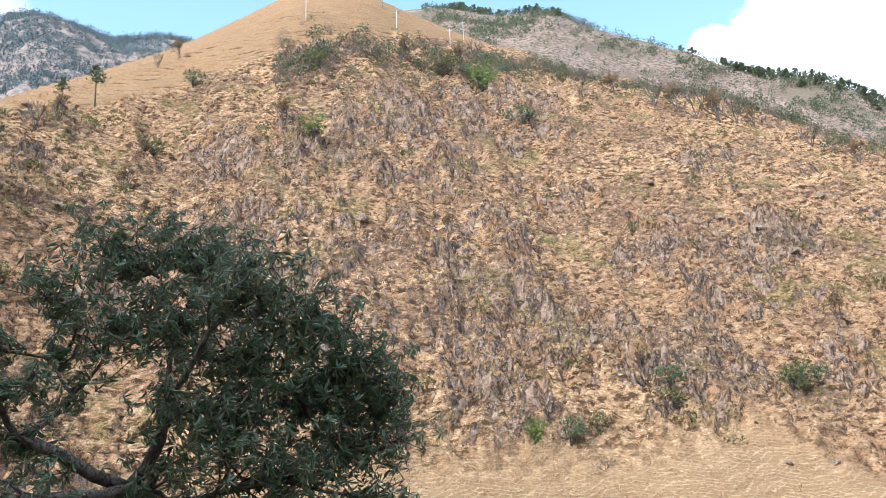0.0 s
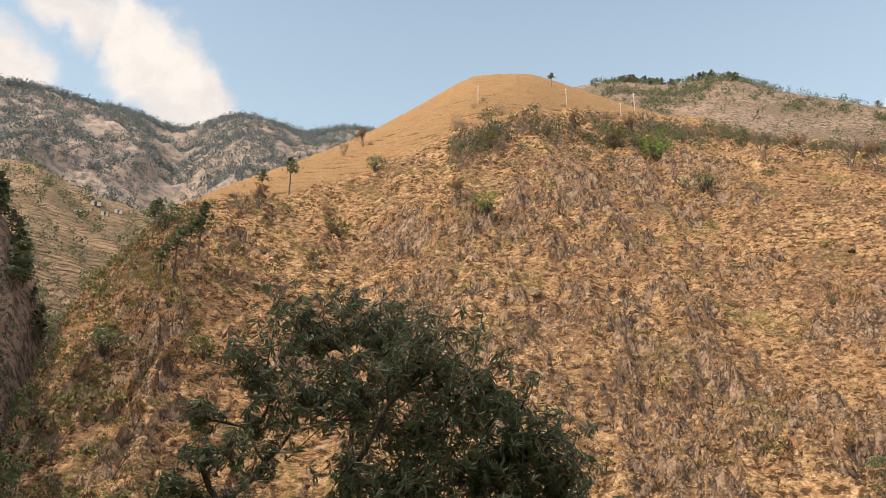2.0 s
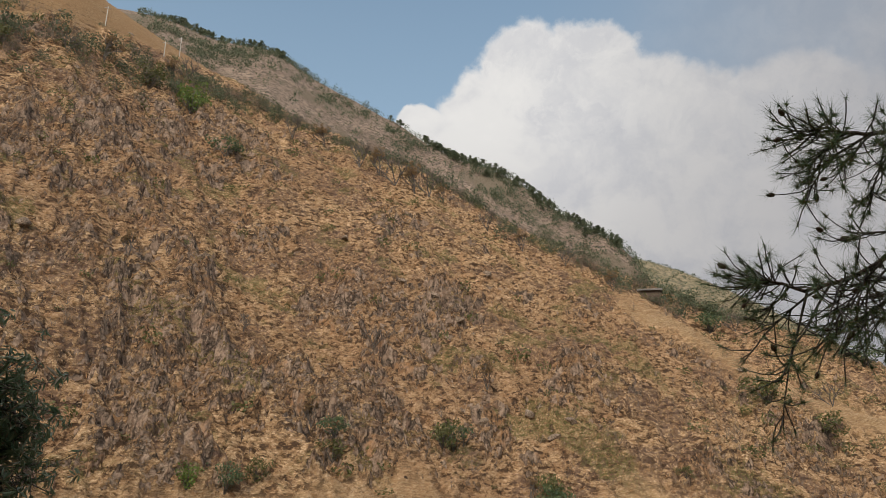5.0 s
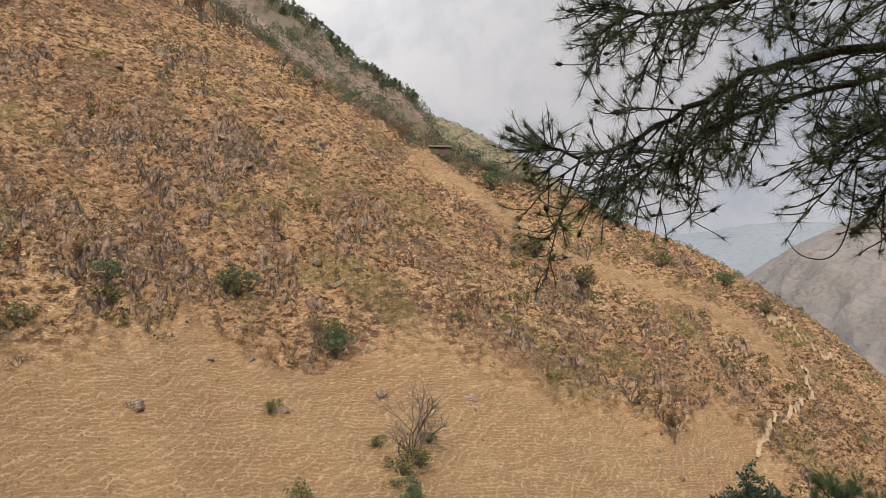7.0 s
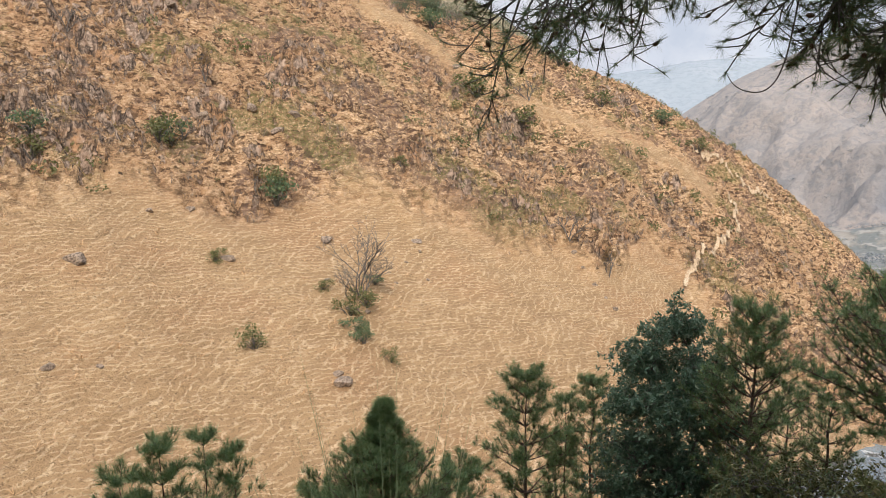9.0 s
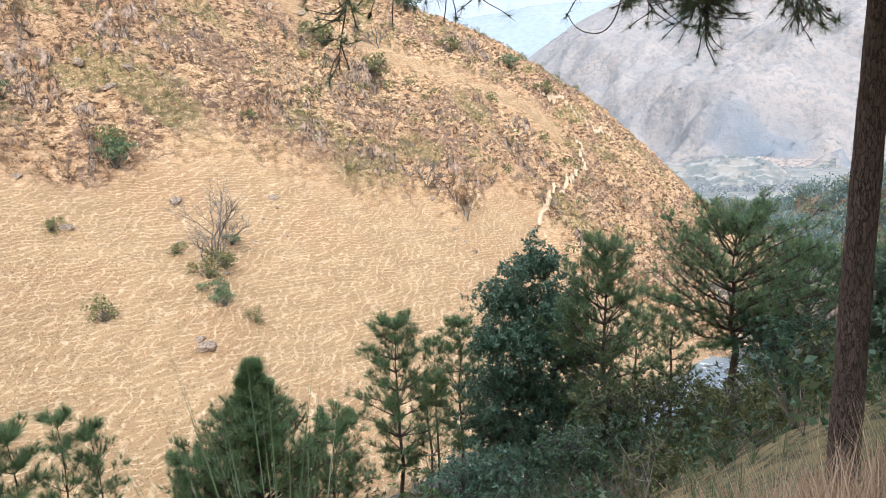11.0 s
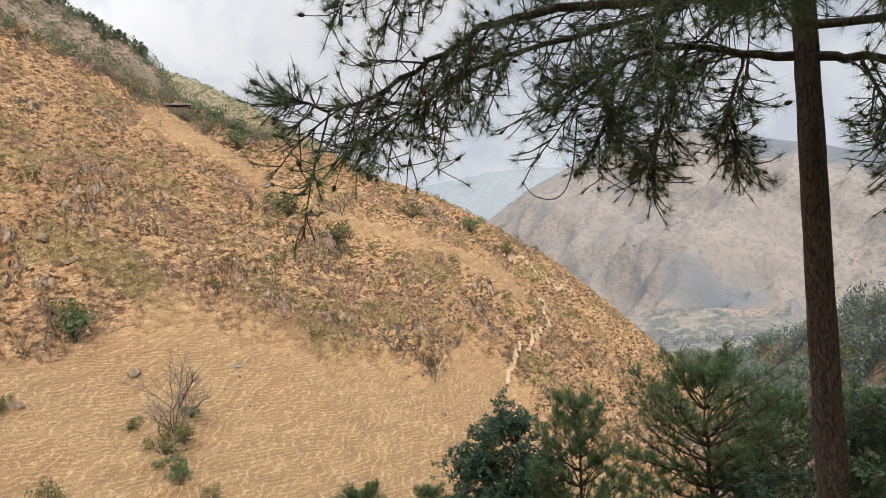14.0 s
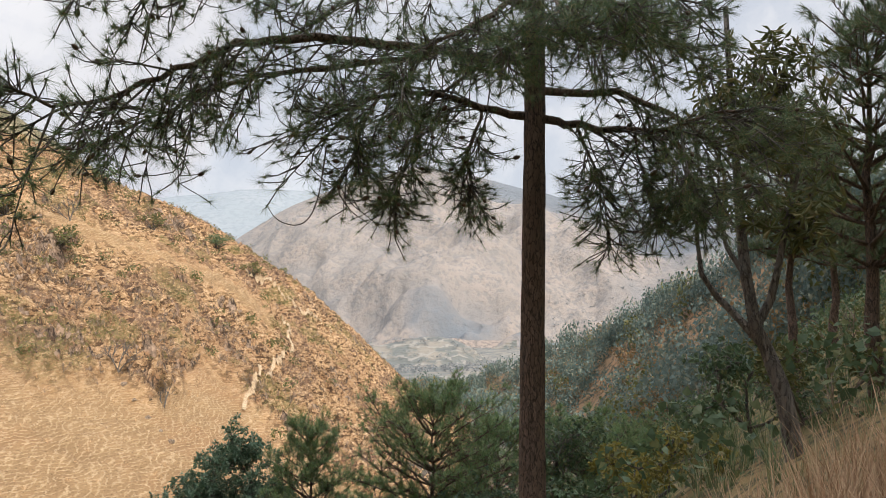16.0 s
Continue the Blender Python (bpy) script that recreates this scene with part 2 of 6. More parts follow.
material("hill", hill_mat)
material("bank", earth_mat((0.06, 0.055, 0.03), (0.13, 0.12, 0.05), (0.28, 0.19, 0.09), 0.5, 0.6, 0.05))
# the spur's shade is put into this darker earth colour
material("shade_slope", earth_mat((0.065, 0.053, 0.047), (0.185, 0.135, 0.11), (0.27, 0.195, 0.15), 0.09, 1.0, 1.6, (0.12, 0.10, 0.08)))
material("forest_floor", earth_mat((0.09, 0.075, 0.05), (0.22, 0.145, 0.085), (0.34, 0.21, 0.12), 0.05, 0.8, 0.8))
material("river_bed", earth_mat((0.06, 0.055, 0.045), (0.11, 0.10, 0.085), (0.19, 0.175, 0.15), 0.5, 0.8, 0.2))
material("pine_ridge", earth_mat((0.13, 0.105, 0.085), (0.28, 0.205, 0.155), (0.40, 0.30, 0.23), 0.05, 1.0, 4.0, (0.20, 0.16, 0.115)))
material("green_ridge", earth_mat((0.12, 0.11, 0.075), (0.21, 0.18, 0.11), (0.30, 0.24, 0.155), 0.03, 0.8, 2.0))
# north range: base colours greyed to stand in for haze
material("north_range", earth_mat((0.16, 0.14, 0.13), (0.255, 0.21, 0.185), (0.345, 0.275, 0.235), 0.010, 0.9, 6.0, None, (0.35, 0.68), (0.135, 0.155, 0.155)))


def strips_mat(n):
    """Old fields in narrow steps: pale treads, dark scrubby risers."""
    p = place(n)
    z = n.add("ShaderNodeSeparateXYZ", None, Vector=p).outputs[2]
    w = n.math("SINE", n.math("ADD", n.math("MULTIPLY", z, 1.35), n.math("MULTIPLY", n.noise(p, 0.03, 5, 0.65).outputs[0], 34.0)))
    plot, fine = n.noise(p, 0.035, 4, 0.6).outputs[0], n.noise(p, 0.3, 5, 0.68).outputs[0]
    col = n.mix(n.span(plot, 0.40, 0.60), (0.20, 0.145, 0.095), (0.31, 0.22, 0.14))
    col = n.mix(n.math("MULTIPLY", n.span(w, 0.1, -0.8), n.span(fine, 0.40, 0.62, 0.0, 0.55)), col, (0.115, 0.09, 0.06))
    col = n.mix(n.span(fine, 0.44, 0.32), col, (0.11, 0.09, 0.065))
    return surface(n, col, 0.95, n.math("ADD", w, fine), 0.8, 2.0, Specular_IOR_Level=0.2)


material("mid_slope", strips_mat)
# farthest ranges: the haze of distance is put into pale, bluish base colours
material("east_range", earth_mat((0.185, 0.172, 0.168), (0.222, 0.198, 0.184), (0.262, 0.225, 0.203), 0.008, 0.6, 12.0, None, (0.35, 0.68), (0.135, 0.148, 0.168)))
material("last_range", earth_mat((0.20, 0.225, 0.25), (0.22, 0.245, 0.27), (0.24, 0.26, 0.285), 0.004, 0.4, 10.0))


def terrace_mat(n):
    """Fields stepped along the contours, with pale walls between them."""
    p = place(n)
    z = n.add("ShaderNodeSeparateXYZ", None, Vector=p).outputs[2]
    wander = n.noise(p, 0.012, 4, 0.6).outputs[0]
    w = n.math("SINE", n.math("ADD", n.math("MULTIPLY", z, 0.85), n.math("MULTIPLY", wander, 34.0)))
    plot = n.noise(p, 0.03, 4, 0.6).outputs[0]
    col = n.mix(n.span(plot, 0.42, 0.58), (0.12, 0.125, 0.12), (0.20, 0.18, 0.155))
    wall = n.math("MULTIPLY", n.span(w, 0.55, 0.9), n.span(n.noise(p, 0.06, 3, 0.6).outputs[0], 0.42, 0.56))
    col = n.mix(wall, col, (0.225, 0.212, 0.195))
    return surface(n, col, 0.95, w, 0.6, 1.5)


material("terraces", terrace_mat)



def bark_mat(dark, light, scale=9.0):
    def build(n):
        p = n.add("ShaderNodeTexCoord").outputs["Object"]
        v = stretched(n, p, (1.0, 1.0, 0.32))
        v = n.vec("ADD", v, n.scaled(n.vec("SUBTRACT", n.noise(v, scale * 0.8, 4, 0.65).outputs["Color"], (0.5, 0.5, 0.5)), 2.2 / scale))
        cell = n.add("ShaderNodeTexVoronoi", {"feature": "DISTANCE_TO_EDGE"}, Vector=v, Scale=scale)
        plate = n.add("ShaderNodeSeparateColor", None, Color=cells(n, v, scale).outputs["Color"]).outputs[0]
        g = n.noise(v, scale * 2.6, 5, 0.68).outputs[0]
        crack = n.span(n.math("ADD", cell.outputs["Distance"], n.math("MULTIPLY", n.math("SUBTRACT", g, 0.5), 0.22)), 0.0, 0.10)
        col = n.mix(n.math("MULTIPLY", n.span(g, 0.25, 0.75), n.math("ADD", n.math("MULTIPLY", plate, 0.7), 0.3)), n.mix(0.35, dark, light), light)
        col = n.mix(n.math("MULTIPLY", crack, n.span(g, 0.22, 0.42)), dark, col)
        return surface(n, col, 0.92, n.math("ADD", crack, n.math("MULTIPLY", g, 0.5)), 0.9, 0.03)
    return build


def leaf_mat(a, b, c, rough=0.5, through_light=0.35):
    """Leaves: their colour varies from one leaf or tuft to the next."""
    def build(n):
        r = n.add("ShaderNodeNewGeometry").outputs["Random Per Island"]
        col = n.mix(n.span(r, 0.0, 0.55), a, b)
        col = n.mix(n.span(r, 0.72, 1.0), col, c)
        s = surface(n, col, rough)
        t = n.add("ShaderNodeBsdfTranslucent", None, Color=col)
        m = n.add("ShaderNodeMixShader", None, i0=through_light, i1=s.outputs[0], i2=t.outputs[0])
        return m
    return build


material("pine_bark", bark_mat((0.05, 0.036, 0.029), (0.25, 0.165, 0.12), 24.0))
material("grey_bark", bark_mat((0.07, 0.06, 0.052), (0.20, 0.17, 0.145), 14.0))
material("needles", leaf_mat((0.09, 0.145, 0.07), (0.15, 0.205, 0.095), (0.30, 0.255, 0.12), 0.45))
material("mango_leaf", leaf_mat((0.09, 0.14, 0.085), (0.145, 0.20, 0.115), (0.31, 0.235, 0.165), 0.30))
material("dark_leaf", leaf_mat((0.06, 0.10, 0.05), (0.10, 0.15, 0.07), (0.19, 0.20, 0.085), 0.5))
material("young_needles", leaf_mat((0.095, 0.165, 0.065), (0.16, 0.235, 0.088), (0.29, 0.28, 0.11), 0.5, 0.4))
material("oak_leaf", leaf_mat((0.075, 0.135, 0.082), (0.125, 0.195, 0.118), (0.205, 0.255, 0.155), 0.38))
material("bush_leaf", leaf_mat((0.085, 0.095, 0.035), (0.14, 0.145, 0.05), (0.23, 0.19, 0.08), 0.6))
material("far_leaf", leaf_mat((0.075, 0.10, 0.06), (0.11, 0.135, 0.075), (0.17, 0.155, 0.085), 0.7))
# distant foliage: paler, bluer leaf copies with haze mixed into their colour
material("hazed_spur_leaf", leaf_mat((0.10, 0.148, 0.14), (0.145, 0.19, 0.165), (0.22, 0.225, 0.16), 0.7))
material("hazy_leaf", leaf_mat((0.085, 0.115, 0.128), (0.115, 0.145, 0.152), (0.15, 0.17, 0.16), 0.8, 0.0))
material("hazed_pale_leaf", leaf_mat((0.14, 0.155, 0.172), (0.155, 0.168, 0.18), (0.17, 0.18, 0.19), 0.8, 0.0))
material("dry_twig", leaf_mat((0.15, 0.11, 0.085), (0.21, 0.16, 0.125), (0.27, 0.21, 0.16), 0.9, 0.0))
material("straw", leaf_mat((0.33, 0.20, 0.115), (0.47, 0.315, 0.195), (0.60, 0.45, 0.29), 0.8, 0.2))
material("tussock_straw", leaf_mat((0.37, 0.215, 0.105), (0.52, 0.32, 0.165), (0.66, 0.45, 0.26), 0.9, 0.0))
material("rock", earth_mat((0.12, 0.09, 0.07), (0.26, 0.195, 0.145), (0.38, 0.295, 0.225), 0.8, 0.9, 0.2))
material("concrete", earth_mat((0.40, 0.38, 0.35), (0.55, 0.53, 0.49), (0.62, 0.60, 0.56), 2.0, 0.3, 0.02))
material("steel", lambda n: surface(n, (0.45, 0.46, 0.47, 1), 0.5, Metallic=0.8))
material("dark_wood", earth_mat((0.07, 0.05, 0.04), (0.13, 0.10, 0.08), (0.18, 0.14, 0.11), 3.0))
material("tin", earth_mat((0.16, 0.14, 0.125), (0.26, 0.235, 0.21), (0.34, 0.315, 0.29), 1.0))
material("limewash", earth_mat((0.5, 0.49, 0.47), (0.68, 0.67, 0.65), (0.76, 0.75, 0.73), 0.8))
material("green_blade", leaf_mat((0.10, 0.14, 0.06), (0.16, 0.20, 0.09), (0.30, 0.28, 0.14), 0.5))
material("lime_leaf", leaf_mat((0.10, 0.16, 0.035), (0.15, 0.22, 0.05), (0.24, 0.26, 0.06), 0.5, 0.35))
material("yellow_leaf", leaf_mat((0.16, 0.15, 0.04), (0.26, 0.22, 0.05), (0.38, 0.30, 0.07), 0.5, 0.35))
material("rust_leaf", leaf_mat((0.16, 0.11, 0.055), (0.24, 0.15, 0.07), (0.30, 0.20, 0.09), 0.6))
material("pebble", earth_mat((0.20, 0.20, 0.195), (0.34, 0.335, 0.33), (0.48, 0.48, 0.47), 0.9, 0.5, 0.05))
material("path_earth", earth_mat((0.30, 0.22, 0.14), (0.42, 0.31, 0.20), (0.50, 0.39, 0.27), 0.8, 0.5, 0.1))
material("water", lambda n: surface(n, (0.16, 0.19, 0.20, 1), 0.12, n.noise(place(n), 2.0, 4, 0.6).outputs[0], 0.5, 0.1))
material("cone", leaf_mat((0.06, 0.04, 0.03), (0.10, 0.065, 0.045), (0.13, 0.09, 0.06), 0.8, 0.0))

# ---------------------------------------------------------------- the lie of the land
def lattice(ix, iy, seed):
    h = (ix.astype(np.int64) * 374761393 + iy.astype(np.int64) * 668265263 + seed * 982451653) & 0x7FFFFFFF
    h = ((h ^ (h >> 13)) * 1274126177) & 0x7FFFFFFF
    return ((h ^ (h >> 16)) & 0xFFFF) / 65535.0


def smooth_noise(x, y, seed=0):
    ix, iy = np.floor(x), np.floor(y)
    fx, fy = x - ix, y - iy
    ix, iy = ix.astype(np.int64), iy.astype(np.int64)
    u, v = fx * fx * fx * (fx * (fx * 6 - 15) + 10), fy * fy * fy * (fy * (fy * 6 - 15) + 10)
    a, b = lattice(ix, iy, seed), lattice(ix + 1, iy, seed)
    c, d = lattice(ix, iy + 1, seed), lattice(ix + 1, iy + 1, seed)
    return (a * (1 - u) + b * u) * (1 - v) + (c * (1 - u) + d * u) * v


def fbm(x, y, octaves=4, seed=0, gain=0.5):
    total, amp, norm = 0.0, 1.0, 0.0
    for k in range(octaves):
        total = total + amp * (smooth_noise(x, y, seed + 17 * k) * 2 - 1)
        norm, amp = norm + amp, amp * gain
        x, y = x * 2.03 + 5.1, y * 2.03 + 1.7
    return total / norm


def ridged(x, y, octaves=4, seed=0):
    total, amp, norm = 0.0, 1.0, 0.0
    for k in range(octaves):
        total = total + amp * (1 - 2 * np.abs(smooth_noise(x, y, seed + 13 * k) * 2 - 1))
        norm, amp = norm + amp, amp * 0.55
        x, y = x * 2.1 + 3.3, y * 2.1 + 8.1
    return total / norm


def step(v, a, b):
    t = np.clip((v - a) / (b - a), 0, 1)
    return t * t * (3 - 2 * t)


def along(az, table, k):
    """Column k of a table whose first column is the azimuth, eased between its rows."""
    t = sorted(table)
    xs, ys = [r[0] for r in t], [r[k] for r in t]
    return 0.25 * np.interp(az - 1.3, xs, ys) + 0.5 * np.interp(az, xs, ys) + 0.25 * np.interp(az + 1.3, xs, ys)


EYE = 1.6
# the opposite hill: azimuth, foot distance, foot height, crest distance, crest elevation
HILL = [(60, 40, -12, 110, -14), (45, 40, -14, 115, -12), (42, 40, -15, 120, 0), (40, 40, -16, 125, 9.5), (37, 40, -17, 135, 14.8),
        (34, 40, -18, 150, 19.4), (29.8, 40, -20, 175, 22.2), (18.5, 41, -23, 225, 27.3), (12, 42, -24, 243, 30.7), (9.2, 42, -24, 247, 32.0),
        (4.0, 42, -24, 250, 32.0), (-1, 42, -24, 250, 30.2), (-13, 42, -26, 245, 25.7), (-22.6, 43, -27, 235, 22.7),
        (-40.7, 46, -28, 215, 13.6), (-52, 53, -29, 225, 8.9), (-62, 62, -30, 245, 4.7), (-70, 68, -31, 265, -0.5),
        (-79, 78, -33, 300, -8.8), (-90, 90, -36, 310, -14)]
# further ridges: azimuth, crest elevation, crest distance
PINE_RIDGE = [(40, -10, 620), (24, 10, 620), (12, 27, 620), (2, 30.3, 620), (-3, 30.6, 620), (-8, 29.8, 620), (-11.7, 29.9, 610), (-17.6, 27.5, 600), (-23.4, 24.9, 590),
              (-27.3, 23.3, 580), (-32, 21.6, 570), (-36.5, 18.4, 560), (-41.5, 15.6, 550), (-44, 11, 540), (-60, -12, 540), (-68, -30, 540)]
GREEN_RIDGE = [(0, -10, 800), (-30, 14, 800), (-39, 16.0, 800), (-44.5, 14.1, 800), (-48.7, 12.1, 800), (-51.5, 10.4, 800), (-60, 5, 800), (-70, -12, 800), (-76, -25, 800)]
NORTH_RANGE = [(75, 24, 1700), (55, 24.0, 1700), (49.5, 24.5, 1700), (46.9, 25.6, 1700), (43.7, 26.2, 1700), (39.3, 25.9, 1750), (37, 26.2, 1800), (33.3, 25.2, 1900),
               (29.2, 27.4, 1700), (25.3, 26.8, 1700), (23.3, 26.6, 1800), (20, 27.3, 1900), (10, 27, 1900), (-10, 20, 1900), (-25, -5, 1900)]
SHADE_SPUR = [(90, 30, 130), (60, 27, 140), (55.2, 24.6, 150), (51.3, 23, 150), (49.2, 21.5, 150), (47.3, 19.8, 148), (46.1, 17.8, 145), (43.6, 16.5, 142), (41.6, 13.4, 140),
              (40.3, 12.6, 138), (39, 4, 138), (36, -14, 138)]
MID_SLOPE = [(70, 21, 800), (47, 21, 800), (42.9, 21.2, 800), (38.6, 20.0, 800), (35, 19.2, 800), (30, 17, 800), (20, 5, 800), (10, -15, 800)]
FOREST_SPUR = [(-70, -18, 470, 0.2), (-76, -12, 470, 0.2), (-78.4, -9.9, 470, 0.16), (-81.4, -9.1, 460, 0.14), (-87, -6.9, 400, 0.14), (-89.6, -5.9, 360, 0.14),
               (-92.9, -4.9, 330, 0.15), (-96.1, -3.0, 290, 0.17), (-99.2, -1.8, 260, 0.2), (-108, 4, 210, 0.3), (-120, 10, 170, 0.5), (-140, 14, 150, 0.6)]
EAST_RANGE = [(-40, -6, 3000), (-58, 0.0, 3000), (-65.4, 2.7, 3000), (-67.9, 4.3, 3000), (-70.5, 5.9, 3050), (-73.9, 7.0, 3100), (-79.2, 8.6, 3100), (-82.7, 7.9, 3100),
              (-89.6, 6.3, 3000), (-93.3, 5.2, 2900), (-97.3, 3.6, 2800), (-105, 4, 2700), (-130, 8, 2600)]
LAST_RANGE = [(-30, -4, 4300), (-52, 4, 4300), (-61, 5.8, 4300), (-67, 6.6, 4300), (-72, 6.2, 4300), (-80, 5, 4300), (-110, 7, 4300), (-150, 8, 4300)]
TERRACES = [(-68, -8, 1100), (-73.2, -5.6, 1100), (-76.2, -5.4, 1100), (-79.7, -4.5, 1100), (-81.9, -4.7, 1100), (-84, -6.2, 1100), (-88, -9, 1100), (-95, -14, 1100)]


def to_polar(x, y):
    return np.degrees(np.arctan2(-x, y)), np.hypot(x, y)


def ridge(az, r, table, slope, back=0.35):
    slope = along(az, table, 3) if slope is None else slope
    rc = along(az, table, 2)
    zc = EYE + rc * np.tan(np.radians(along(az, table, 1)))
    d = rc - r
    return np.where(d > 0, zc - slope * np.sqrt(d * d + (0.02 * rc) ** 2) + slope * 0.02 * rc, zc + back * d)


def hill_u(az, r):
    rf, rc = along(az, HILL, 1), along(az, HILL, 3)
    return (r - rf) / (rc - rf)


def hill_plain(az, r):
    rc, zf = along(az, HILL, 3), along(az, HILL, 2)
    zc = EYE + rc * np.tan(np.radians(along(az, HILL, 4)))
    u = hill_u(az, r)
    p = u - 0.03 * np.sin(2 * np.pi * np.clip(u, 0, 1))
    z = zf + (zc - zf) * p
    return np.where(u <= 1, z, zc - 0.35 * (r - rc))


def bank_plain(x, y):
    q = x * math.sin(radians(21)) + y * math.cos(radians(21))
    z = np.where(q > 0, -0.75 * q, np.where(q > -6, -0.62 * q, 3.7 - 1.35 * (q + 6)))
    z = np.minimum(z, 78 + 0.1 * q)
    flat = np.exp(-((x ** 2 + y ** 2) / 2.2 ** 2))
    return z * (1 - flat)


def river_floor(az, r):
    return -29.5 - 0.10 * np.maximum(r - 60, 0) + 0.0 * az


DOME = [(50, 1.1), (45, 0.95), (32, 0.80), (22, 0.70), (15, 0.64), (5, 0.64), (0, 0.72), (-4, 0.82), (-8, 0.98), (-20, 1.1)]
BAND = [(14, 0.60), (5, 0.585), (0, 0.63), (-5, 0.72), (-10, 0.83), (-20, 0.88), (-46, 0.90)]
# upper edge of the open grass: azimuth, elevation
APRON = [(45, -14), (30, -8), (12, -5), (2, -4), (-7, -3.6), (-12, -4.2), (-17, -3.0), (-24, -2.4), (-29, -3.4), (-33, -4.2), (-37, -2.8), (-42, -2.2), (-47, -4.9), (-52, -7.7), (-57, -9.0), (-59.5, -12.0),
         (-61, -10.0), (-62, -6.8), (-64.6, -7.6), (-66.6, -10.6), (-69, -14), (-80, -20)]
# a grassy rib that runs down the shoulder: azimuth, elevation
RIB = [(-38, 12.5), (-45, 8.4), (-48, 6.2), (-51.5, 3.5), (-54.8, 2.2), (-57.7, 1.3), (-60.6, 0.2), (-64.1, -1.2), (-70, -5)]
# bare crags on the face: azimuth, elevation, half width, half height
CRAGS = [(1.3, 22.1, 2.2, 2.0), (-4.6, 22.9, 2.6, 1.5), (-7.2, 13.6, 2.8, 3.0), (-18.5, 13.3, 1.8, 2.0), (-11.8, 5.2, 4.2, 2.8), (-26.3, 10.6, 4.0, 3.2), (-36, 3.4, 2.2, 2.4), (4.9, 23.4, 2.2, 1.5),
         (-29.7, 5.4, 2.2, 1.8), (-37.5, 10.9, 1.8, 1.8), (-22.8, 17, 2.8, 1.1), (9.6, 21.4, 2.2, 1.5), (15.7, 20.3, 3.0, 2.2), (32.2, 13.2, 2.2, 1.9), (26.6, 16.6, 2.3, 1.5), (34.5, 10.5, 2.0, 2.4), (3.2, 7.2, 2.2, 2.2),
         (-33.2, -1.4, 1.2, 2.4), (-45.8, -2.0, 2.2, 1.4), (22, 9, 2.0, 2.2)]


def cover(x, y, az, u, el):
    """How rocky the face is, how smooth its grass, and the grassy rib, from 0 to 1."""
    n, m = fbm(x / 24, y / 24, 4, 3), fbm(x / 9, y / 9, 3, 7)
    edge = along(az, APRON, 1)
    apron = 1 - step(el - 1.5 * n - 1.3 * m, edge - 1.5, edge + 1.3)
    top = along(az, DOME, 1)
    dome = step(u + 0.03 * n, top - 0.015, top + 0.03)
    off = el - along(az, RIB, 1) - 0.5 * m
    rib = np.exp(-(off / 0.9) ** 2) * step(az, -40, -47) * (1 - step(az, -64, -68)) * (1 - step(az, 0, 1))
    lawn = np.maximum(np.maximum(apron, dome), np.clip(1.5 * np.exp(-((off - 0.6) / 1.0) ** 2) * rib ** 0.25, 0, 0.95))
    crag = np.zeros_like(az)
    for a, e, w, h in CRAGS:
        crag = np.maximum(crag, np.exp(-(((az - a) / w) ** 2 + ((el - e) / h) ** 2) ** 1.4))
    rock = step(0.62 * n + 0.40 * m, -0.18, 0.36) * 0.92
    rock = np.maximum(rock, crag * np.clip(1.05 + 0.8 * m, 0.4, 1.3)) * (1 - lawn) * (1 - 0.45 * step(u, 0.80, 0.95))
    spur = np.exp(-((az - 30 + 16 * (u - 0.3) * 1.6) / 3.4) ** 2) * (1 - step(u, 0.75, 0.95))
    return np.clip(rock * (1 - 0.75 * spur), 0, 1), np.clip(lawn, 0, 1), rib, off


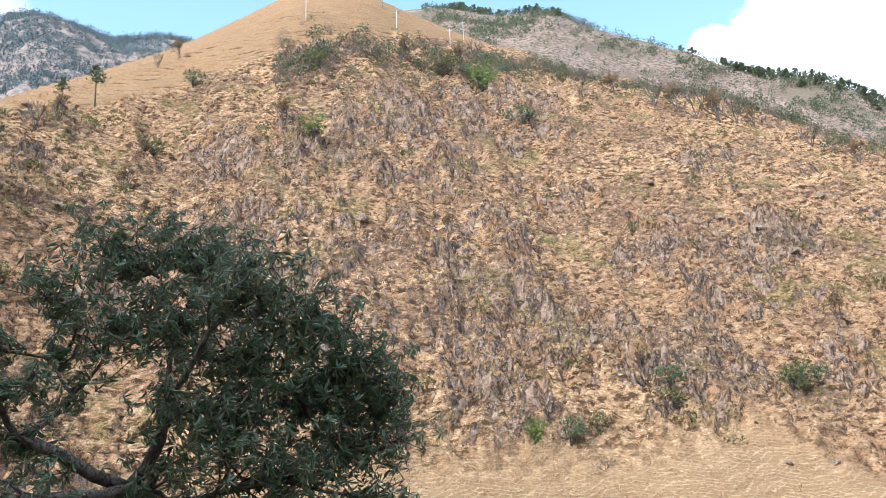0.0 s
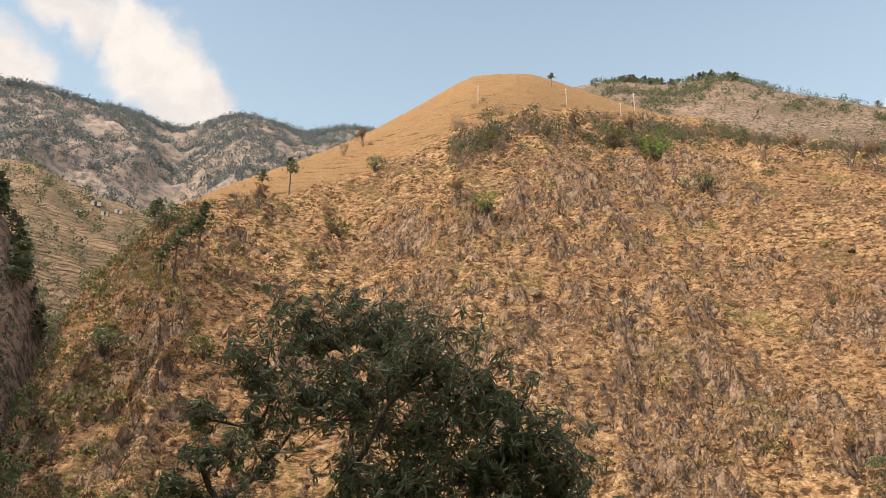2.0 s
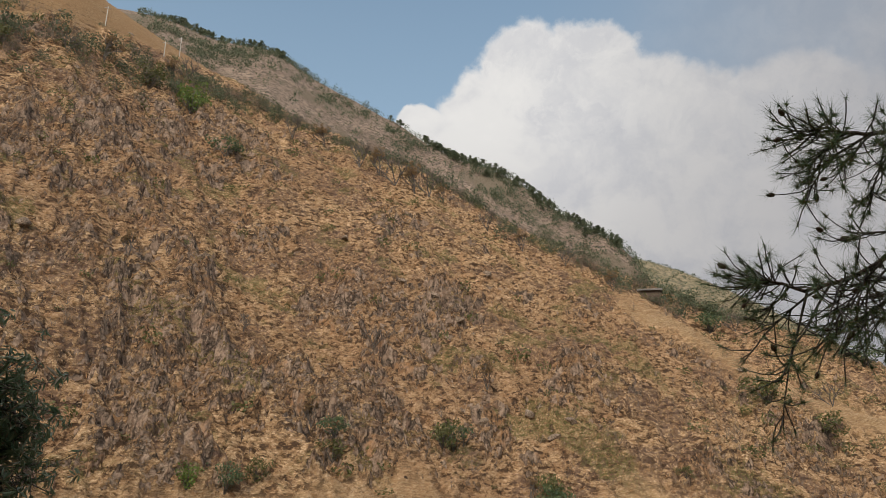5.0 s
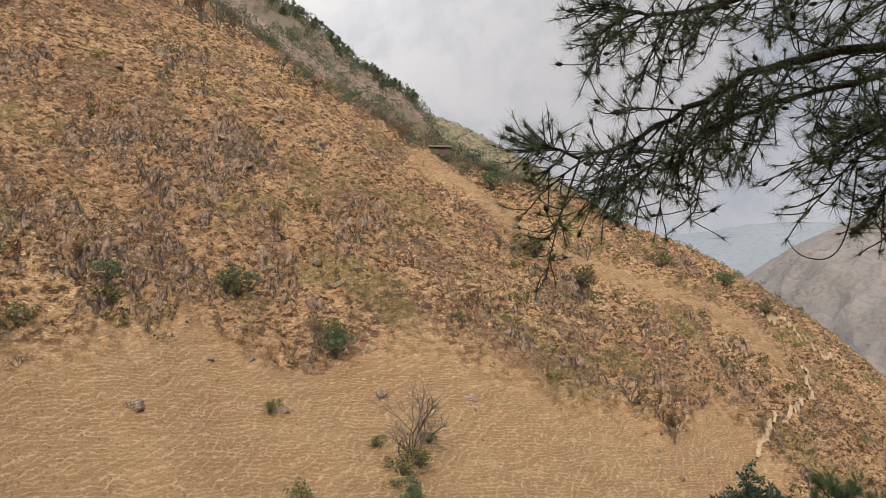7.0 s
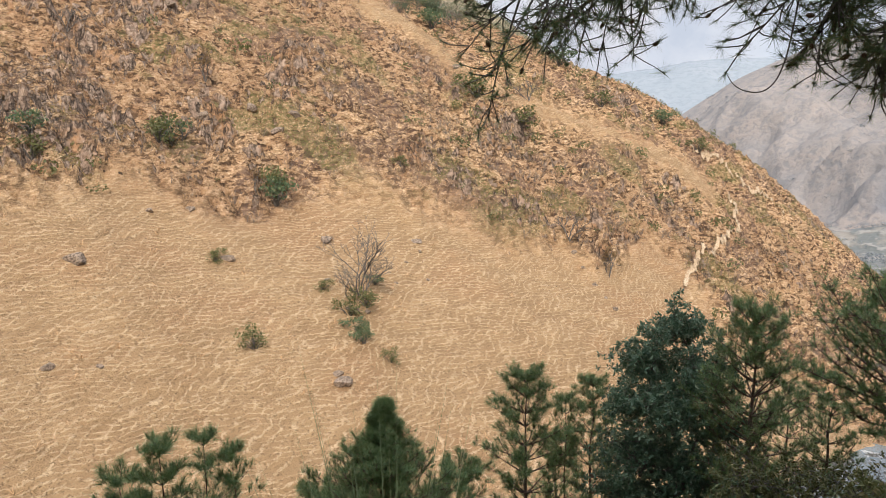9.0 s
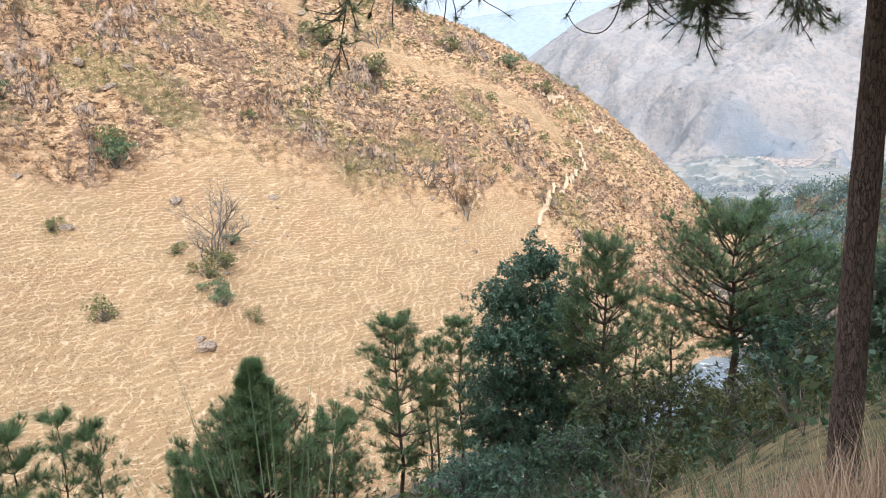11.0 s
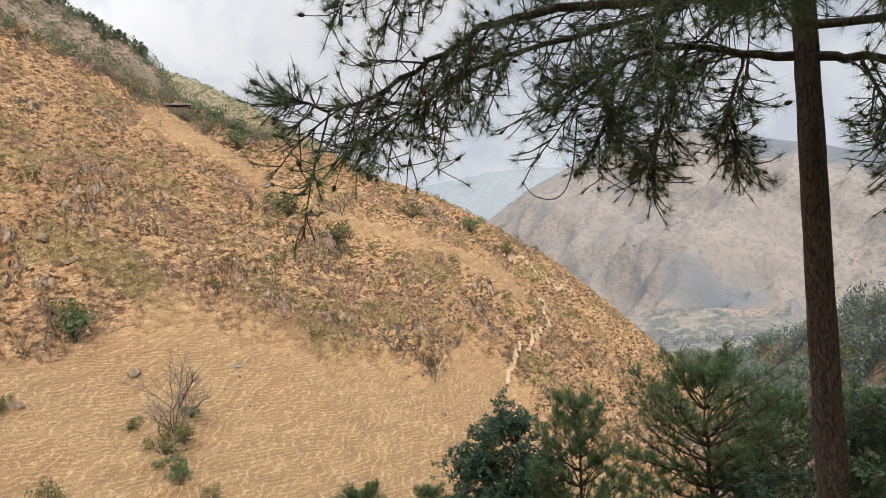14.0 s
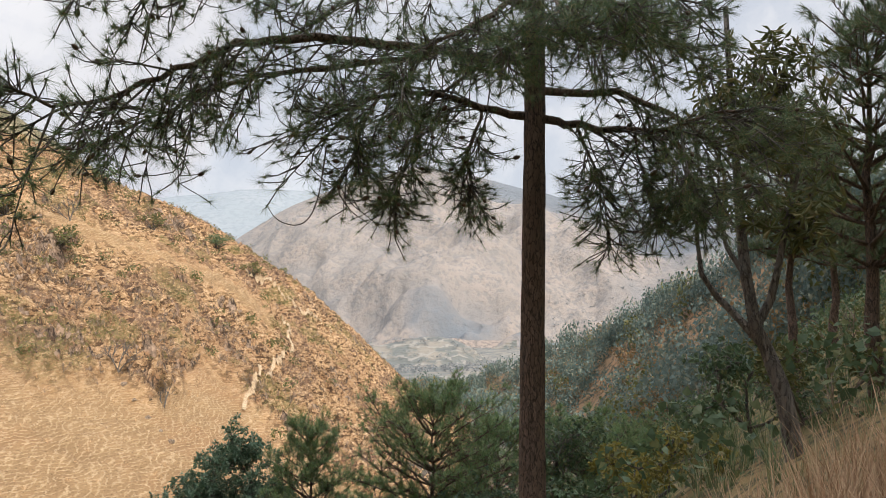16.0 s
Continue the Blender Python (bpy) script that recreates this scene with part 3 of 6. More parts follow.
def near_height(x, y):
    """Height of the near valley (our bank, the river, the opposite hill), its kind, rockiness, tussocks and open grass."""
    az, r = to_polar(x, y)
    u = hill_u(az, r)
    plain = hill_plain(az, r)
    rock, lawn, rib, off = cover(x, y, az, u, np.degrees(np.arctan2(plain - EYE, np.maximum(r, 1))))
    face = step(u, 0.02, 0.2) * (1 - step(u, 0.9, 1.0))
    edge = step(u, -0.02, 0.05)
    # directions along and up the face
    s, p = x * math.cos(radians(20)) + y * math.sin(radians(20)), -x * math.sin(radians(20)) + y * math.cos(radians(20))
    wx, wy = 1.2 * fbm(x / 5, y / 5, 2, 31), 1.2 * fbm(x / 5, y / 5, 2, 37)
    gully = ridged(s / 34 + 0.3 * fbm(p / 40, s / 40, 2, 9), p / 120, 3, 5)
    big = fbm(x / 40, y / 40, 3, 21)
    crag = ridged((s + wx) / 4.2, (p + wy) / 9.5, 4, 41)
    gully2 = ridged(s / 12 + 0.5 * fbm(p / 16, s / 16, 2, 19), p / 60, 2, 15)
    knob = np.abs(fbm((s + 1.5 * wx) / 3.4, (p + 1.5 * wy) / 1.6, 3, 51))
    small = fbm(x / 1.3, y / 1.3, 3, 61)
    tuft = np.clip(knob * 2.6, 0, 1)
    rough = (1 - lawn) * edge
    z = plain + face * (1 - 0.7 * lawn) * (3.8 * gully + 2.4 * big + 1.3 * gully2 * (1 - lawn)) + rock * (3.9 * crag + 0.8 * small)
    z = z + 3.2 * rib - 2.6 * np.exp(-((off + 2.4) / 1.4) ** 2) * step(az, -42, -50) * (1 - step(az, -66, -72))
    # ledges of turf, each a stride high
    ledge = np.sin((z + 1.9 * fbm(x / 4.2, y / 4.2, 3, 171)) * 4.7)
    z = z + rough * (1.5 * (tuft - 0.4) + 0.30 * ledge * (1 - 0.6 * rock)) + edge * 0.10 * small
    tuft = np.clip(0.6 * tuft + 0.4 * (0.5 + 0.5 * ledge), 0, 1)
    # sheep paths along the contours
    tread = np.sin((z + 2.0 * fbm(x / 9, y / 9, 4, 71)) * (4.6 - 1.7 * step(u, 0.5, 0.6)))
    z = z + lawn * edge * (0.07 + 0.46 * step(u, 0.5, 0.6)) * tread
    tuft = tuft * (1 - lawn) + lawn * (0.5 + 0.5 * tread)
    own = bank_plain(x, y) + 0.5 * step(r, 3, 12) * fbm(x / 6, y / 6, 4, 81) + 0.04 * fbm(x / 0.6, y / 0.6, 3, 91)
    spur = ridge(az, r, SHADE_SPUR, 0.75) + 3 * fbm(x / 20, y / 20, 4, 101) + 2.6 * ridged(az / 3.2 + 0.4 * fbm(x / 9, y / 9, 2, 105), r / 40, 3, 103) * step(r, 60, 80)
    forest = ridge(az, r, FOREST_SPUR, None) + 5 * fbm(x / 45, y / 45, 4, 111) * step(r, 60, 160)
    bed = river_floor(az, r) + 0.35 * fbm(x / 3, y / 3, 3, 121)
    stack = np.stack([z, own, spur, forest, bed])
    return stack.max(0), stack.argmax(0), rock, tuft, lawn


def heights(points):
    """The points let down onto the ground."""
    a = np.array([(p.x, p.y) for p in points])
    return near_height(a[:, 0], a[:, 1])[0]


def ground_z(x, y):
    return float(near_height(np.array([x], float), np.array([y], float))[0][0])


def far_height(x, y):
    az, r = to_polar(x, y)
    def rough(k, amp, seed, octaves=5):
        return amp * (ridged(x / k, y / k, octaves, seed) * 0.6 + 0.4 * fbm(x / (0.4 * k), y / (0.4 * k), octaves - 1, seed + 3))
    stack = np.stack([
        ridge(az, r, PINE_RIDGE, 0.8) + rough(90, 5, 201), ridge(az, r, GREEN_RIDGE, 0.6) + rough(120, 4, 211),
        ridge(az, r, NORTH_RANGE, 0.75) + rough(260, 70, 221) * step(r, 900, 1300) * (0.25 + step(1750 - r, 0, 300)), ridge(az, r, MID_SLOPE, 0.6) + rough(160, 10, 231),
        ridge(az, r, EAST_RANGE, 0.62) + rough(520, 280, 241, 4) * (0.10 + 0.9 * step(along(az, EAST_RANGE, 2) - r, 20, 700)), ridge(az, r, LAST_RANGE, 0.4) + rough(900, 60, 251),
        ridge(az, r, TERRACES, 0.45) + rough(200, 6, 261),
        -70 - 0.07 * np.maximum(r - 300, 0) + rough(150, 5, 271)])
    hollow = 0.5 - 0.5 * ridged(x / 520, y / 520, 4, 241) * step(r, 2000, 2200) - 0.5 * ridged(x / 260, y / 260, 5, 221) * (1 - step(r, 2000, 2200))
    return stack.max(0), stack.argmax(0), hollow


def sheet(name, rows, height, mats, mat_of):
    """One ground mesh from rows of points: rows is an array (n, m, 2), closed round its second axis."""
    n, m, _ = rows.shape
    x, y = rows[..., 0].ravel(), rows[..., 1].ravel()
    got = height(x, y)
    co = np.stack([x, y, got[0]], -1)
    i, j = np.meshgrid(np.arange(n - 1), np.arange(m), indexing="ij")
    k = (j + 1) % m
    quads = np.stack([i * m + j, (i + 1) * m + j, (i + 1) * m + k, i * m + k], -1).reshape(-1, 4)
    me = bpy.data.meshes.new(name)
    me.vertices.add(len(co))
    me.vertices.foreach_set("co", co.ravel())
    me.loops.add(quads.size)
    me.loops.foreach_set("vertex_index", quads.ravel().astype(np.int32))
    me.polygons.add(len(quads))
    me.polygons.foreach_set("loop_start", np.arange(0, quads.size, 4, dtype=np.int32))
    me.polygons.foreach_set("material_index", mat_of[got[1][quads[:, 0]]].astype(np.int32))
    me.update(calc_edges=True)
    me.polygons.foreach_set("use_smooth", np.ones(len(quads), bool))
    for mt in mats:
        me.materials.append(mt)
    for key, values in zip(("rock", "tuft", "lawn") if len(got) > 3 else ("hollow",), got[2:]):
        me.attributes.new(key, "FLOAT", "POINT").data.foreach_set("value", values.astype(np.float32))
    return new(name, me)


def fan(first, last, fine, coarse):
    """Azimuths round the circle, close between first and last."""
    a = np.arange(first, last, -fine)
    return np.concatenate([a, np.arange(last, first - 360, -coarse)])


def polar_rows(azs, radii):
    a = np.radians(azs)
    return np.stack([-np.sin(a) * radii, np.cos(a) * radii], -1)


def build_land():
    azs = fan(58, -112, 0.17, 2.0)
    turn = (azs + 180) % 360 - 180
    f, c = along(turn, HILL, 1), along(turn, HILL, 3)
    w = np.concatenate([np.linspace(0, 1, 110, endpoint=False) ** 1.6])
    rows = [polar_rows(azs, 0.02 + (f - 0.02) * t) for t in w]
    rows += [polar_rows(azs, f + (c - f) * t) for t in np.linspace(0, 1, 520, endpoint=False)]
    rows += [polar_rows(azs, c + (500 - c) * t ** 1.5) for t in np.linspace(0, 1, 40)]
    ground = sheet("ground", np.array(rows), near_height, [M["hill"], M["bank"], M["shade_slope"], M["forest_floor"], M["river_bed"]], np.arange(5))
    tagged(ground, "steep dry grass hillside with broken rock above a stream", "hillside", kind="structure")
    azs = fan(80, -125, 0.36, 3.0)
    radii = np.concatenate([np.linspace(330, 620, 60), np.linspace(625, 800, 30)[:-1], np.linspace(800, 1100, 40), np.linspace(1110, 1950, 90),
                            np.linspace(1970, 3150, 100), np.linspace(3190, 4400, 30), [4800]])
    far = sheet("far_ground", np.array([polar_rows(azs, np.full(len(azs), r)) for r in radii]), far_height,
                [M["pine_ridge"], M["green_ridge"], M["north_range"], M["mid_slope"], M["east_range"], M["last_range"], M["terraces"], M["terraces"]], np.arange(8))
    tagged(far, "hazy wooded mountain ranges closing the valley", "mountains", kind="structure")


build_land()


def hit(az, el, height=near_height, far=330.0, near=28.0):
    """The place where a sight line from the eye meets the ground."""
    r = np.linspace(near, far, 3000)
    w = heading(az)
    z = height(w.x * r, w.y * r)[0]
    k = np.argmax(z >= EYE + r * math.tan(radians(el)))
    return Vector((w.x * r[k], w.y * r[k], z[k]))

# ---------------------------------------------------------------- mesh makers
def mesh_of(name, verts, faces, mats, smooth=False, index=None):
    me = bpy.data.meshes.new(name)
    me.from_pydata([tuple(v) for v in verts] if not isinstance(verts, np.ndarray) else verts.tolist(), [], faces if isinstance(faces, list) else faces.tolist())
    for m in mats:
        me.materials.append(m)
    if index is not None:
        me.polygons.foreach_set("material_index", np.asarray(index, np.int32))
    if smooth:
        me.polygons.foreach_set("use_smooth", np.ones(len(me.polygons), bool))
    me.update()
    return me


def part_of(parent, name, me, label=""):
    ob = new(name, me)
    ob.parent = parent
    return tagged(ob, label)


def thing(name, m, label, category, group="", kind=""):
    ob = new(name)
    ob.empty_display_size = 0.2
    ob.matrix_world = m
    return tagged(ob, label, category, group, kind)


def tube(points, radii, sides=8, wobble=0.0, rng=None):
    """Verts and quads of a limb along points."""
    pts = [Vector(p) for p in points]
    vs, fs = [], []
    up = Vector((0.31, 0.17, 0.93)).normalized()
    for i, p in enumerate(pts):
        d = (pts[min(i + 1, len(pts) - 1)] - pts[max(i - 1, 0)]).normalized()
        a = d.cross(up)
        if a.length < 0.05:
            a = d.cross(Vector((1, 0, 0)))
        a.normalize()
        b = d.cross(a)
        for k in range(sides):
            t = 2 * math.pi * k / sides
            w = 1 + (rng.uniform(-wobble, wobble) if wobble else 0)
            vs.append(p + (a * math.cos(t) + b * math.sin(t)) * radii[i] * w)
    for i in range(len(pts) - 1):
        for k in range(sides):
            j = (k + 1) % sides
            fs.append((i * sides + k, i * sides + j, (i + 1) * sides + j, (i + 1) * sides + k))
    fs.append(tuple(range((len(pts) - 1) * sides, len(pts) * sides)))
    return vs, fs


class Wood:
    """Collects limbs into one mesh."""

    def __init__(self):
        self.v, self.f = [], []

    def limb(self, points, radii, sides=7, wobble=0.0, rng=None):
        v, f = tube(points, radii, sides, wobble, rng)
        k = len(self.v)
        self.v += v
        self.f += [tuple(i + k for i in q) for q in f]

    def mesh(self, name, mat):
        return mesh_of(name, self.v, self.f, [mat], True)


def bent_line(a, d, length, n, rng, droop=0.0, wild=0.12):
    """A limb's line from a in direction d, bending on the way."""
    pts, p, d = [Vector(a)], Vector(a), Vector(d).normalized()
    for _ in range(n):
        d = (d + Vector((rng.gauss(0, wild), rng.gauss(0, wild), rng.gauss(0, wild) - droop))).normalized()
        p = p + d * (length / n)
        pts.append(p.copy())
    return pts


def spread(template_v, template_f, mats):
    """The template repeated at each 4x4 matrix: verts, faces."""
    tv = np.asarray(template_v, float)
    m = np.asarray(mats, float)
    v = np.einsum("nij,vj->nvi", m[:, :3, :3], tv) + m[:, None, :3, 3]
    off = (np.arange(len(m)) * len(tv))[:, None]
    faces = []
    sizes = sorted({len(f) for f in template_f})
    for s in sizes:
        f = np.asarray([q for q in template_f if len(q) == s])
        faces += (f[None] + off[:, :, None]).reshape(-1, s).tolist()
    return v.reshape(-1, 3), faces


def frame_matrix(at, d, size, rng, width=1.0):
    """A pose whose z runs along d, spun at random about it."""
    d = Vector(d).normalized()
    q = d.to_track_quat("Z", "Y").to_matrix() @ Matrix.Rotation(rng.uniform(0, 6.28), 3, "Z")
    m = q @ Matrix.Diagonal((size * width, size * width, size))
    return [[*m[0], at[0]], [*m[1], at[1]], [*m[2], at[2]], [0, 0, 0, 1]]


def needle_tuft(count, rng, spread_deg=75, width=0.012, heart=0):
    """A brush of needles of unit length round +z: long slivers, and a heart of short ones."""
    v, f = [], []
    for i in range(heart):
        d = Vector((rng.gauss(0, 1), rng.gauss(0, 1), rng.gauss(0, 1))).normalized()
        side = d.cross(Vector((0.3, 0.2, 0.9))).normalized() * 0.055
        k = len(v)
        v += [-side - d * 0.1, side - d * 0.1, d * rng.uniform(0.16, 0.28)]
        f.append((k, k + 1, k + 2))
    for i in range(count):
        t = radians(rng.uniform(12, spread_deg))
        a = rng.uniform(0, 6.28)
        d = Vector((math.sin(t) * math.cos(a), math.sin(t) * math.sin(a), math.cos(t)))
        side = d.cross(Vector((0, 0, 1))).normalized() * width
        base = Vector((0, 0, rng.uniform(-0.25, 0.1)))
        tip = base + d * rng.uniform(0.75, 1.05) - Vector((0, 0, 0.12 * math.sin(t)))
        k = len(v)
        v += [base - side, base + side, tip]
        f.append((k, k + 1, k + 2))
    return v, f


def leaf_shape(length=1.0, width=0.26, fold=0.06):
    v = [(0, 0, 0), (width * 0.8, fold, 0.3 * length), (width, fold, 0.6 * length), (0, -0.10, length), (-width, fold, 0.6 * length), (-width * 0.8, fold, 0.3 * length), (0, -0.03, 0.45 * length)]
    f = [(0, 1, 6), (1, 2, 6), (2, 3, 6), (3, 4, 6), (4, 5, 6), (5, 0, 6)]
    return v, f


def leaf_rosette(count, rng, width=0.13, droop=0.5, length=1.0):
    """Leaves standing out round the end of a twig along +z, hanging a little."""
    v, f = [], []
    for i in range(count):
        lv, lf = leaf_shape(1.0, width)
        a = rng.uniform(0, 6.28)
        t = radians(rng.uniform(35, 110))
        d = Vector((math.sin(t) * math.cos(a), math.sin(t) * math.sin(a), math.cos(t) - droop)).normalized()
        q = d.to_track_quat("Z", "Y").to_matrix() @ Matrix.Rotation(rng.uniform(0, 6.28), 3, "Z")
        s = length * rng.uniform(0.7, 1.1)
        o = Vector((0, 0, rng.uniform(-0.5, 0.15)))
        k = len(v)
        v += [o + q @ (Vector(p) * s) for p in lv]
        f += [tuple(x + k for x in q_) for q_ in lf]
    return v, f


def at_polar(az, r, z=None, sink=0.0):
    p = heading(az) * r
    return Vector((p.x, p.y, (ground_z(p.x, p.y) if z is None else z) - sink))


def ball(az, el, deg, r):
    """A round part of a crown, as seen from the eye: centre and radius in metres."""
    c = heading(az) * r
    return Vector((c.x, c.y, EYE + r * math.tan(radians(el)))), r * radians(deg)


def merge(pieces):
    vs, fs, k = [], [], 0
    for v, f in pieces:
        vs.append(np.asarray(v))
        fs += [tuple(i + k for i in q) for q in f] if k else [tuple(q) for q in f]
        k += len(v)
    return np.concatenate(vs), fs


def broad_tree(name, base, fork, balls, seed, label, category, leaf, bark, leaf_size=0.2, leaf_width=0.13, per=8, density=95, trunk_r=0.16, droop=0.5, group="", flat=0.85, loose=0.24):
    """A broad-leaved tree: a trunk to its fork, limbs to each round of the crown, twigs, and rosettes of leaves over its outer parts.
    balls: (centre, radius, fullness)."""
    rng = random.Random(seed)
    base, fork = Vector(base), Vector(fork)
    tree = thing(name, Matrix.Translation(base), label, category, group)
    wood, spots = Wood(), []
    f0 = fork - base
    mid = f0 * 0.5 + Vector((rng.gauss(0, .1), rng.gauss(0, .1), 0))
    wood.limb([Vector((0, 0, -0.5)), mid * 0.5, mid, f0 * 0.8, f0], [trunk_r * k for k in (1.35, 1.1, 1.0, 0.9, 0.85)], 10, 0.07, rng)
    joints = [(f0, 0.0, trunk_r * 0.85)]
    for c, rad, full in sorted(balls, key=lambda b: (b[0] - fork).length):
        c = c - base
        start, run, w0 = min(joints, key=lambda k: (k[0] - c).length + 0.35 * k[1])
        reach = c - start
        side = Vector((rng.gauss(0, .14), rng.gauss(0, .14), rng.gauss(0, .05))) * reach.length
        w = max(trunk_r * 0.16, w0 * rng.uniform(0.6, 0.75))
        line = [start, start + reach * 0.3 + side * 0.6 - Vector((0, 0, .04)) * reach.length, start + reach * 0.62 + side, c]
        joints.append((c, run + reach.length, w * 0.75))
        wood.limb(line, [w, w * 0.9, w * 0.82, w * 0.75], 7, 0.05, rng)
        n = max(6, int(density * full * rad * rad))
        boughs = max(3, n // 9)
        for k in range(boughs):
            d = Vector((rng.gauss(0, 1), rng.gauss(0, 1), rng.gauss(0.12, 0.85))).normalized()
            tip = c + Vector((d.x, d.y, d.z * flat)) * rad * rng.uniform(0.15, 1.05)
            s = line[2].lerp(line[3], rng.random())
            q = s.lerp(tip, 0.5) + Vector((rng.gauss(0, .1), rng.gauss(0, .1), rng.gauss(0.02, .1))) * rad
            wood.limb([s, q, tip], [0.014 + w * 0.1, 0.010 + w * .05, 0.006], 5)
            for j in range(max(1, n // boughs)):
                p = tip + Vector((rng.gauss(0, 1), rng.gauss(0, 1), rng.gauss(0, .8))) * rad * loose
                if j and rng.random() < 0.4:
                    wood.limb([q.lerp(tip, rng.random()), p], [0.007, 0.004], 4)
                spots.append(frame_matrix(p, (p - c) + Vector((0, 0, 0.25 * rad)), leaf_size * rng.uniform(0.75, 1.2), rng))
    part_of(tree, "trunk", wood.mesh(name + "_wood", M[bark]))
    pieces = []
    for k in range(5):
        tv, tf = leaf_rosette(per, rng, leaf_width, droop)
        if spots[k::5]:
            pieces.append(spread(tv, tf, spots[k::5]))
    v, f = merge(pieces)
    part_of(tree, "crown", mesh_of(name + "_leaves", v, f, [M[leaf]]))
    return tree


def pine_tree(m, seed, height, radius, bare, name, label, trunk_r=0.12, whorls=11, per_whorl=4, tufts=6, needle=0.22, count=26, shape="cone", group="", mats=("needles", "pine_bark"), width=0.012):
    """A young long-needled pine: straight trunk, whorls of upturned limbs, brushes of needles at their ends."""
    rng = random.Random(seed)
    tree = thing(name, m, label, "pine tree", group)
    wood = Wood()
    trunk = [Vector((rng.gauss(0, .02) * height * .3, rng.gauss(0, .02) * height * .3, -0.4 + (height + .3) * k / 8)) for k in range(9)]
    trunk[0] = Vector((0, 0, -0.4))
    wood.limb(trunk, [trunk_r * (1.15 - 1.05 * k / 8) for k in range(9)], 8, 0.06, rng)
    spots = []
    for w in range(whorls):
        t = (w + rng.uniform(-.2, .2)) / (whorls - 1)
        z = bare + (height - bare) * min(1, max(0, t)) * 0.97
        if shape == "cone":
            reach = min(radius, 0.10 + 0.62 * (height - bare) * (1 - min(1, t)))
        else:
            reach = radius * (0.5 + 0.9 * math.sin(math.pi * min(1, t * 0.85 + 0.1))) * 0.75
        a0 = rng.uniform(0, 6.28)
        k8 = min(7, max(0, int((z + .4) / (height + .3) * 8)))
        s = trunk[k8].lerp(trunk[k8 + 1], ((z + .4) / (height + .3) * 8) - k8)
        for b in range(per_whorl):
            a = a0 + 6.28 * b / per_whorl + rng.uniform(-.4, .4)
            lift = 0.25 + 0.75 * t
            line = bent_line(s, (math.cos(a), math.sin(a), lift * 0.7), reach * rng.uniform(0.6, 1.12), 5, rng, -0.06, 0.10)
            wr = trunk_r * (0.36 - 0.2 * t)
            wood.limb(line, [wr, wr * .8, wr * .6, wr * .45, wr * .3, wr * .18], 5)
            for q in range(tufts):
                g = rng.uniform(0.35, 1.0) if q else 1.0
                i = min(4, int(g * 5))
                p = line[i].lerp(line[i + 1], g * 5 - i)
                side = Vector((rng.gauss(0, 1), rng.gauss(0, 1), rng.gauss(0.5, 0.6))).normalized()
                e = p + side * (0 if q == 0 else rng.uniform(0.1, 0.32) * max(0.5, reach * .45))
                if q:
                    wood.limb([p, e], [wr * .35, wr * .2], 3)
                d = (line[i + 1] - line[i]).normalized() * 0.6 + side * 0.6 + Vector((0, 0, 0.45))
                spots.append(frame_matrix(e, d, needle * rng.uniform(0.8, 1.2), rng))
    spots.append(frame_matrix(trunk[-1], (0, 0, 1), needle * 1.2, rng))
    part_of(tree, "trunk", wood.mesh(name + "_wood", M[mats[1]]))
    tv, tf = needle_tuft(count, rng, 80, width)
    v, f = spread(tv, tf, spots)
    part_of(tree, "crown", mesh_of(name + "_needles", v, f, [M[mats[0]]]))
    return tree

# ---------------------------------------------------------------- trees on our bank
def upward(az, r, el_top):
    """Base on the ground and the height that reaches el_top."""
    b = at_polar(az, r)
    return b, EYE + r * math.tan(radians(el_top)) - b.z


def build_mango():
    r = 9.0
    rounds = [(16.5, 12.0, 3.9, 1.0), (21.5, 11.6, 3.6, 1.0), (12.5, 10.0, 4.0, 1.0), (8.5, 7.0, 4.0, 1.1), (26.0, 8.6, 3.2, 0.8), (18.0, 7.6, 4.2, 0.9), (12.5, 5.4, 4.6, 1.0),
              (4.6, 4.0, 3.9, 1.1), (2.8, 1.6, 3.2, 1.0), (8.0, 1.6, 4.6, 1.0), (22.6, 6.0, 3.2, 0.45), (28.6, 3.0, 2.6, 0.7), (27.4, -0.4, 2.6, 0.6), (13.8, 0.6, 4.6, 0.9), (24.4, 2.4, 2.6, 0.3), (29.6, 5.4, 2.2, 0.6), (25.2, 5.0, 2.4, 0.5), (30.2, 0.6, 2.2, 0.6),
              (5.0, -2.0, 4.2, 1.0), (18.4, 1.4, 3.4, 0.5), (10.5, -4.0, 5.2, 0.9), (27, -4.4, 3.4, 0.6), (19, -4.5, 4.2, 0.5), (4, -7, 4.2, 0.8)]
    rng = random.Random(2)
    balls = []
    for az, el, deg, full in rounds:
        c, rad = ball(az, el, deg, r + rng.uniform(-0.7, 0.9))
        balls.append((c, rad, full))
    base = at_polar(19.5, r)
    fork = heading(20.5) * r
    fork.z = EYE + r * math.tan(radians(-4.0))
    broad_tree("mango_tree", base, fork, balls, 5, "dark green mango tree with long drooping leaves", "tree", "mango_leaf", "grey_bark", 0.13, 0.105, 9, 480, 0.13, 0.9, loose=0.33)


